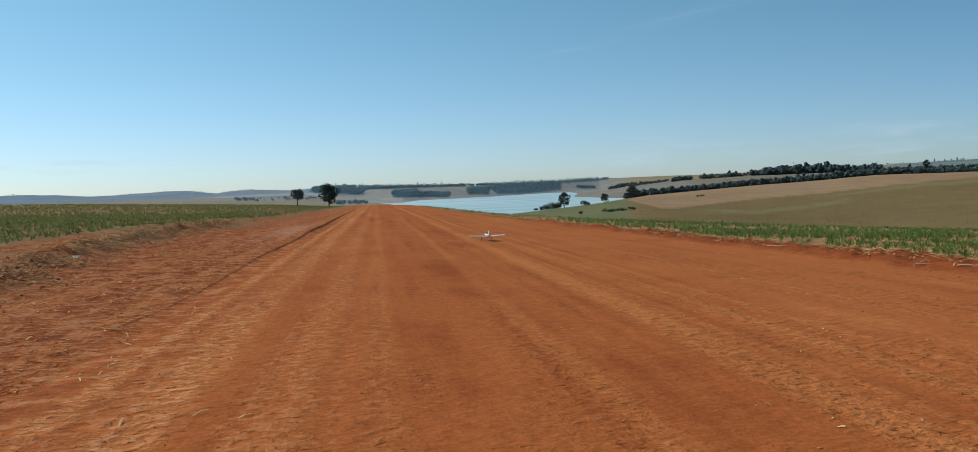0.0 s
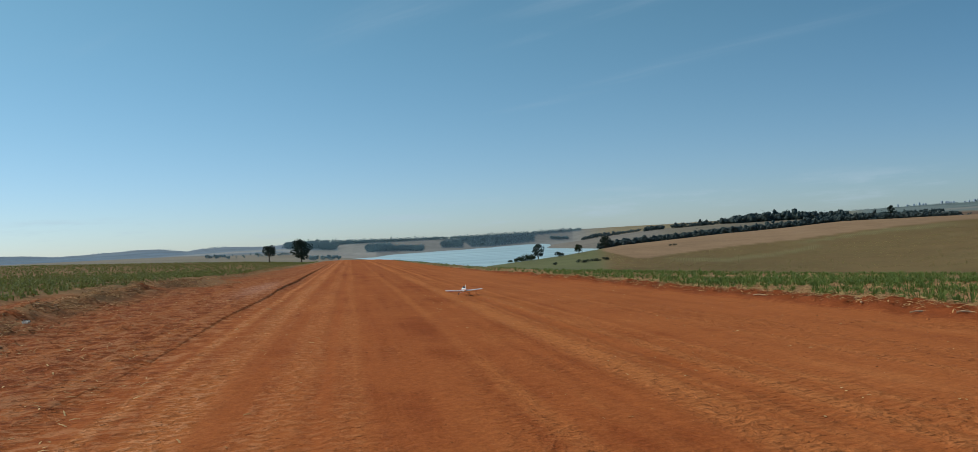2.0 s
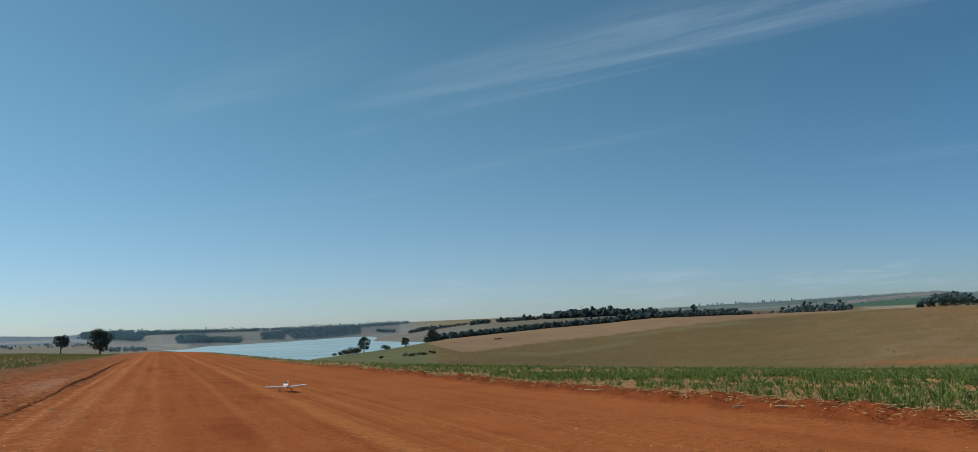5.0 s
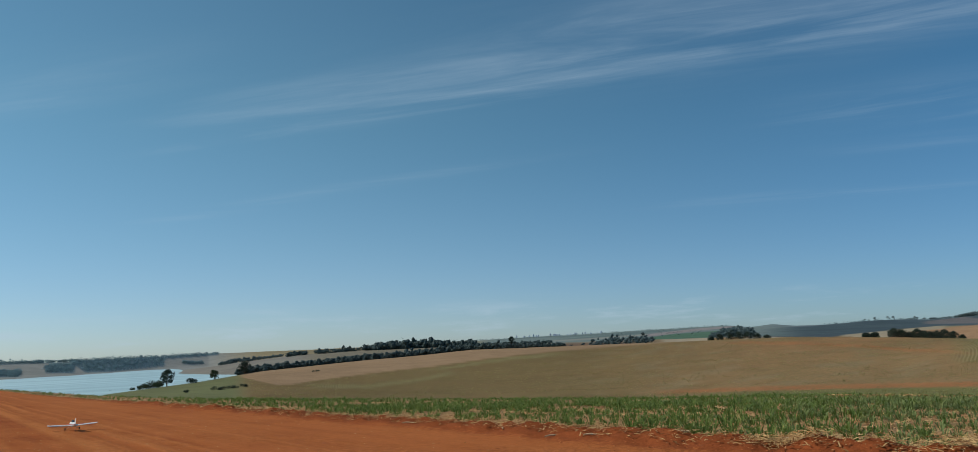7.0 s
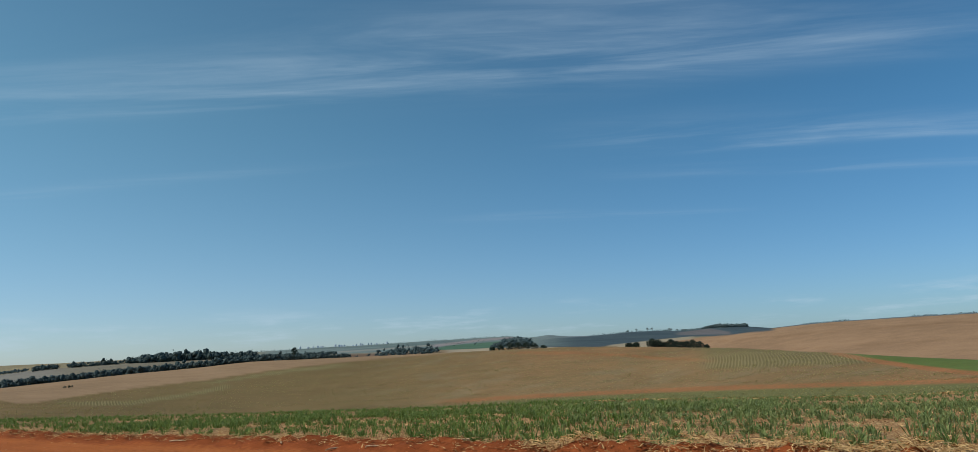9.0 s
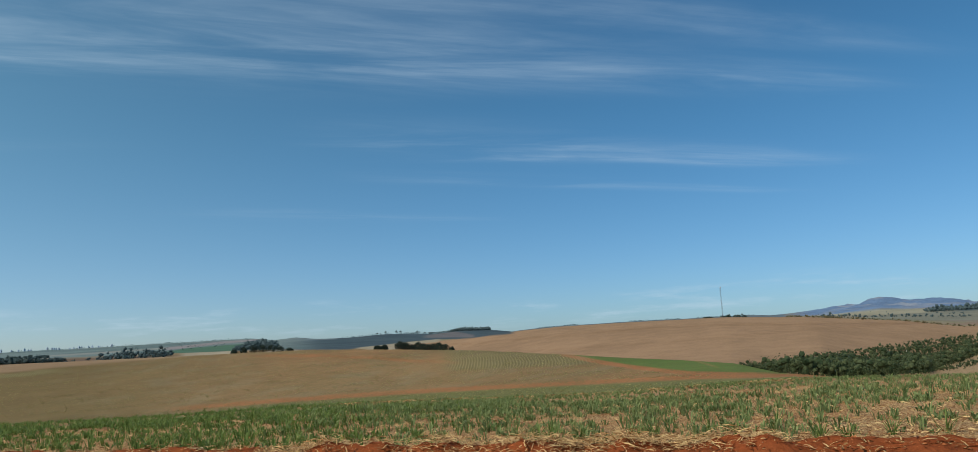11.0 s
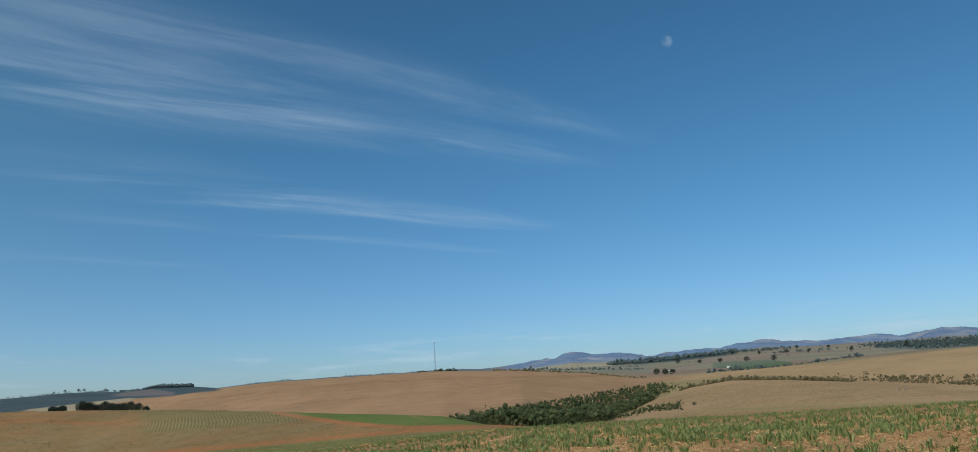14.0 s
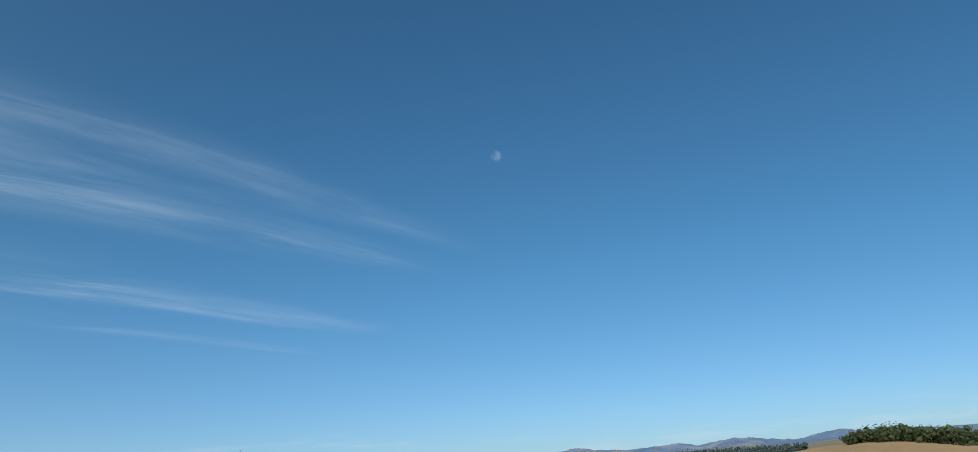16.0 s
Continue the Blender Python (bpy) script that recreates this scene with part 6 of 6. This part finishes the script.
def lattice_mast(place, height, width):
    top = new("lattice_mast")
    top.location = place
    feet = [(width * math.cos(a) * 0.6, width * math.sin(a) * 0.6) for a in (0.3, 0.3 + 2.094, 0.3 + 4.189)]
    for x, y in feet:
        bm = bmesh.new()
        rod(bm, (x, y, -0.5), (x, y, height), 0.055, 6)
        part("mast_leg", bm, GREY, top)
    bays = 18
    for k in range(bays):
        bm = bmesh.new()
        z0, z1 = height * k / bays, height * (k + 1) / bays
        for i in range(3):
            a, c = feet[i], feet[(i + 1) % 3]
            rod(bm, (*a, z0), (*c, z1), 0.05, 4)
            rod(bm, (*a, z1), (*c, z1), 0.05, 4)
        part("lattice_bay", bm, GREY, top, smooth=False)
    bm = bmesh.new()
    rod(bm, (0, 0, height - 0.4), (0, 0, height + 0.5), 0.75, 10)
    part("antenna_head", bm, WHITE, top, "white antenna head")
    return tagged(top, "tall thin grey lattice mast on the bare hill", "mast")


lattice_mast(spot(79.75, 965), 36.5, 1.3)


def farm_house(place, turn, length, label):
    top = new("farm_house")
    top.matrix_world = Matrix.Translation(place) @ pose(0, 0, 0, 0, 0, turn)
    bm = bmesh.new()
    box(bm, (0, 0, 1.3), (length, 3.6, 3.0), 0.05)
    part("wall", bm, LIME, top, "limewashed wall", False)
    bm = bmesh.new()
    ridge = [[(x, -2.2, 2.6), (x, 0, 3.6), (x, 2.2, 2.6), (x, 2.2, 2.75), (x, 0, 3.8), (x, -2.2, 2.75)] for x in (-length / 2 - 0.5, length / 2 + 0.5)]
    loft(bm, ridge)
    part("roof", bm, LIME if length > 3.5 else TILE, top, "pale pitched roof" if length > 3.5 else "clay tiled roof", False)
    for k, x in enumerate((-length * 0.3, length * 0.3)):
        bm = bmesh.new()
        box(bm, (x, -1.83, 1.5), (1.1, 0.1, 1.0), 0.02)
        window = part("window", bm, WEATHERED, top, "wooden window frame", False)
        bm = bmesh.new()
        box(bm, (x, -1.90, 1.5), (0.9, 0.04, 0.8))
        part("pane", bm, PANE, window, smooth=False)
    bm = bmesh.new()
    box(bm, (0, -1.84, 0.95), (1.0, 0.12, 2.1), 0.02)
    part("door", bm, WEATHERED, top, "weathered wooden door", False)
    return tagged(top, label, "house")


farm_house(spot(96.86, 1240), 83, 5.0, "small white farm house beside dark trees")
farm_house(spot(100.9, 1180), 75, 4.0, "small pale shed on the far side of the stubble")


def marker(place, height):
    top = new("marker_post")
    top.location = place
    bm = bmesh.new()
    rod(bm, (0, 0, -0.3), (0.05, 0, height), 0.13, 8, 0.10)
    part("post", bm, LIME, top)
    bm = bmesh.new()
    box(bm, (0.05, 0, height - 0.2), (0.75, 0.12, 0.5), 0.02)
    part("board", bm, LIME, top, "pale blank board", False)
    return tagged(top, "pale wooden marker post on the bare hill", "post")


marker(spot(91.05, 600), 4.4)


def dead_branch(place, seed):
    rng = np.random.default_rng(seed)
    top = new("dead_branch")
    top.location = place
    for k in range(7):
        a = rng.uniform(-0.9, 0.9)
        reach = rng.uniform(1.0, 2.4)
        pts = [(0.2 * k - 0.6, 0, -0.1), (0.2 * k - 0.6 + reach * 0.4 * math.sin(a), rng.uniform(-0.3, 0.3), reach * 0.45), (0.2 * k - 0.6 + reach * math.sin(a), rng.uniform(-0.5, 0.5), reach * math.cos(a) * 0.8)]
        part_mesh("branch", tube(pts, [0.09, 0.06, 0.02], 5), WEATHERED, top)
    return tagged(top, "heap of grey dead branches on the stubble", "dead branch")


dead_branch(spot(111.2, 310), 5)
dead_branch(spot(111.6, 312), 6)


def tower_block(place, width, height, turn):
    top = new("apartment_building")
    top.matrix_world = Matrix.Translation(place) @ pose(0, 0, 0, 0, 0, turn)
    bm = bmesh.new()
    box(bm, (0, 0, height / 2 - 2), (width, width * 0.8, height + 4), 0.1)
    part("wall", bm, CONCRETE, top, smooth=False)
    bm = bmesh.new()
    box(bm, (0, 0, height + 1.0), (width * 0.45, width * 0.4, 2.0), 0.1)
    part("roof_house", bm, CONCRETE, top, smooth=False)
    for k in range(int(height // 9)):
        bm = bmesh.new()
        box(bm, (0, -width * 0.4 - 0.05, 5 + k * 8.5), (width * 0.8, 0.3, 3.0))
        part("window_band", bm, PANE, top, smooth=False)
    return tagged(top, "haze-tinted tower block in the distant town", "building", "town on the skyline")


R = np.random.default_rng(44)
for k in range(26):
    b = 30.8 + 5.4 * (k / 25) + R.uniform(-0.5, 0.5)
    tower_block(spot(b, 4250 + R.uniform(-60, 40)), R.uniform(5, 9), 4 + 9 * R.uniform(0, 1) ** 2, R.uniform(0, 90))


# ---- litter of cut cane ----
STALK = plain("pale_dry_cane_stalk", (0.74, 0.57, 0.33), 0.7, 0, 0.20, 25.0, 0.2)
PAPER = plain("white_torn_paper", (0.78, 0.77, 0.73), 0.8, 0, 0.05, 30.0, 0.1)


def cane_stalk(place, turn, length):
    """A cut stalk with its swollen joints."""
    top = new("cane_stalk")
    top.matrix_world = Matrix.Translation(place) @ pose(0, 0, 0, 0, 0, turn)
    pts, radii = [], []
    joints = max(3, int(length / 0.11))
    for k in range(joints * 2 + 1):
        t = k / (joints * 2)
        pts.append((length * (t - 0.5), 0.02 * math.sin(3 * t), 0.022 + 0.008 * math.sin(5 * t)))
        radii.append(0.012 if k % 2 else 0.015)
    part_mesh("stalk", tube(pts, radii, 8), STALK, top)
    verts, faces = [], []
    for k, s in enumerate((-1, 1, -1)):
        x = length * (0.15 + 0.14 * k)
        verts += [(x, 0, 0.03), (x + 0.16, s * 0.10, 0.05), (x + 0.34, s * 0.20, 0.012), (x + 0.17, s * 0.12, 0.045)]
        faces.append(tuple(range(4 * k, 4 * k + 4)))
    part_mesh("dry_leaf", (verts, faces), STRAW, top, "dry curled leaf strips", False)
    return tagged(top, "pale dry cane stalk lying beside the earth strip", "cane stalk", "cut cane at the edge")


for b, r, turn, length in ((29.7, 15.9, 15, 0.62), (32.2, 15.4, -20, 0.45), (26.6, 17.4, 60, 0.36), (44.6, 14.6, 10, 0.40), (20.5, 20.5, -35, 0.5), (50.3, 13.9, 35, 0.34), (38.1, 15.0, -5, 0.55)):
    cane_stalk(spot(b, r * 1.10), turn, length * 0.7)


def paper_scrap(place, turn):
    ob = new("paper_scrap")
    ob.location = place
    bm = bmesh.new()
    grid = [[bm.verts.new((0.07 * i - 0.1, 0.05 * j - 0.07, 0.06 + 0.05 * math.sin(2.1 * i + j) + 0.03 * math.cos(1.7 * j))) for j in range(4)] for i in range(4)]
    for i in range(3):
        for j in range(3):
            bm.faces.new((grid[i][j], grid[i + 1][j], grid[i + 1][j + 1], grid[i][j + 1]))
    made = bmesh.ops.solidify(bm, geom=list(bm.faces), thickness=0.004)
    sheet_part = part("sheet", bm, PAPER, ob)
    ob.rotation_euler = (0.3, 0, turn)
    return tagged(ob, "crumpled white scrap on the straw bank", "litter", "scraps on the bank")


paper_scrap(spot(-28.2, 26.0), 0.4)
paper_scrap(spot(-28.6, 21.5), 1.9)
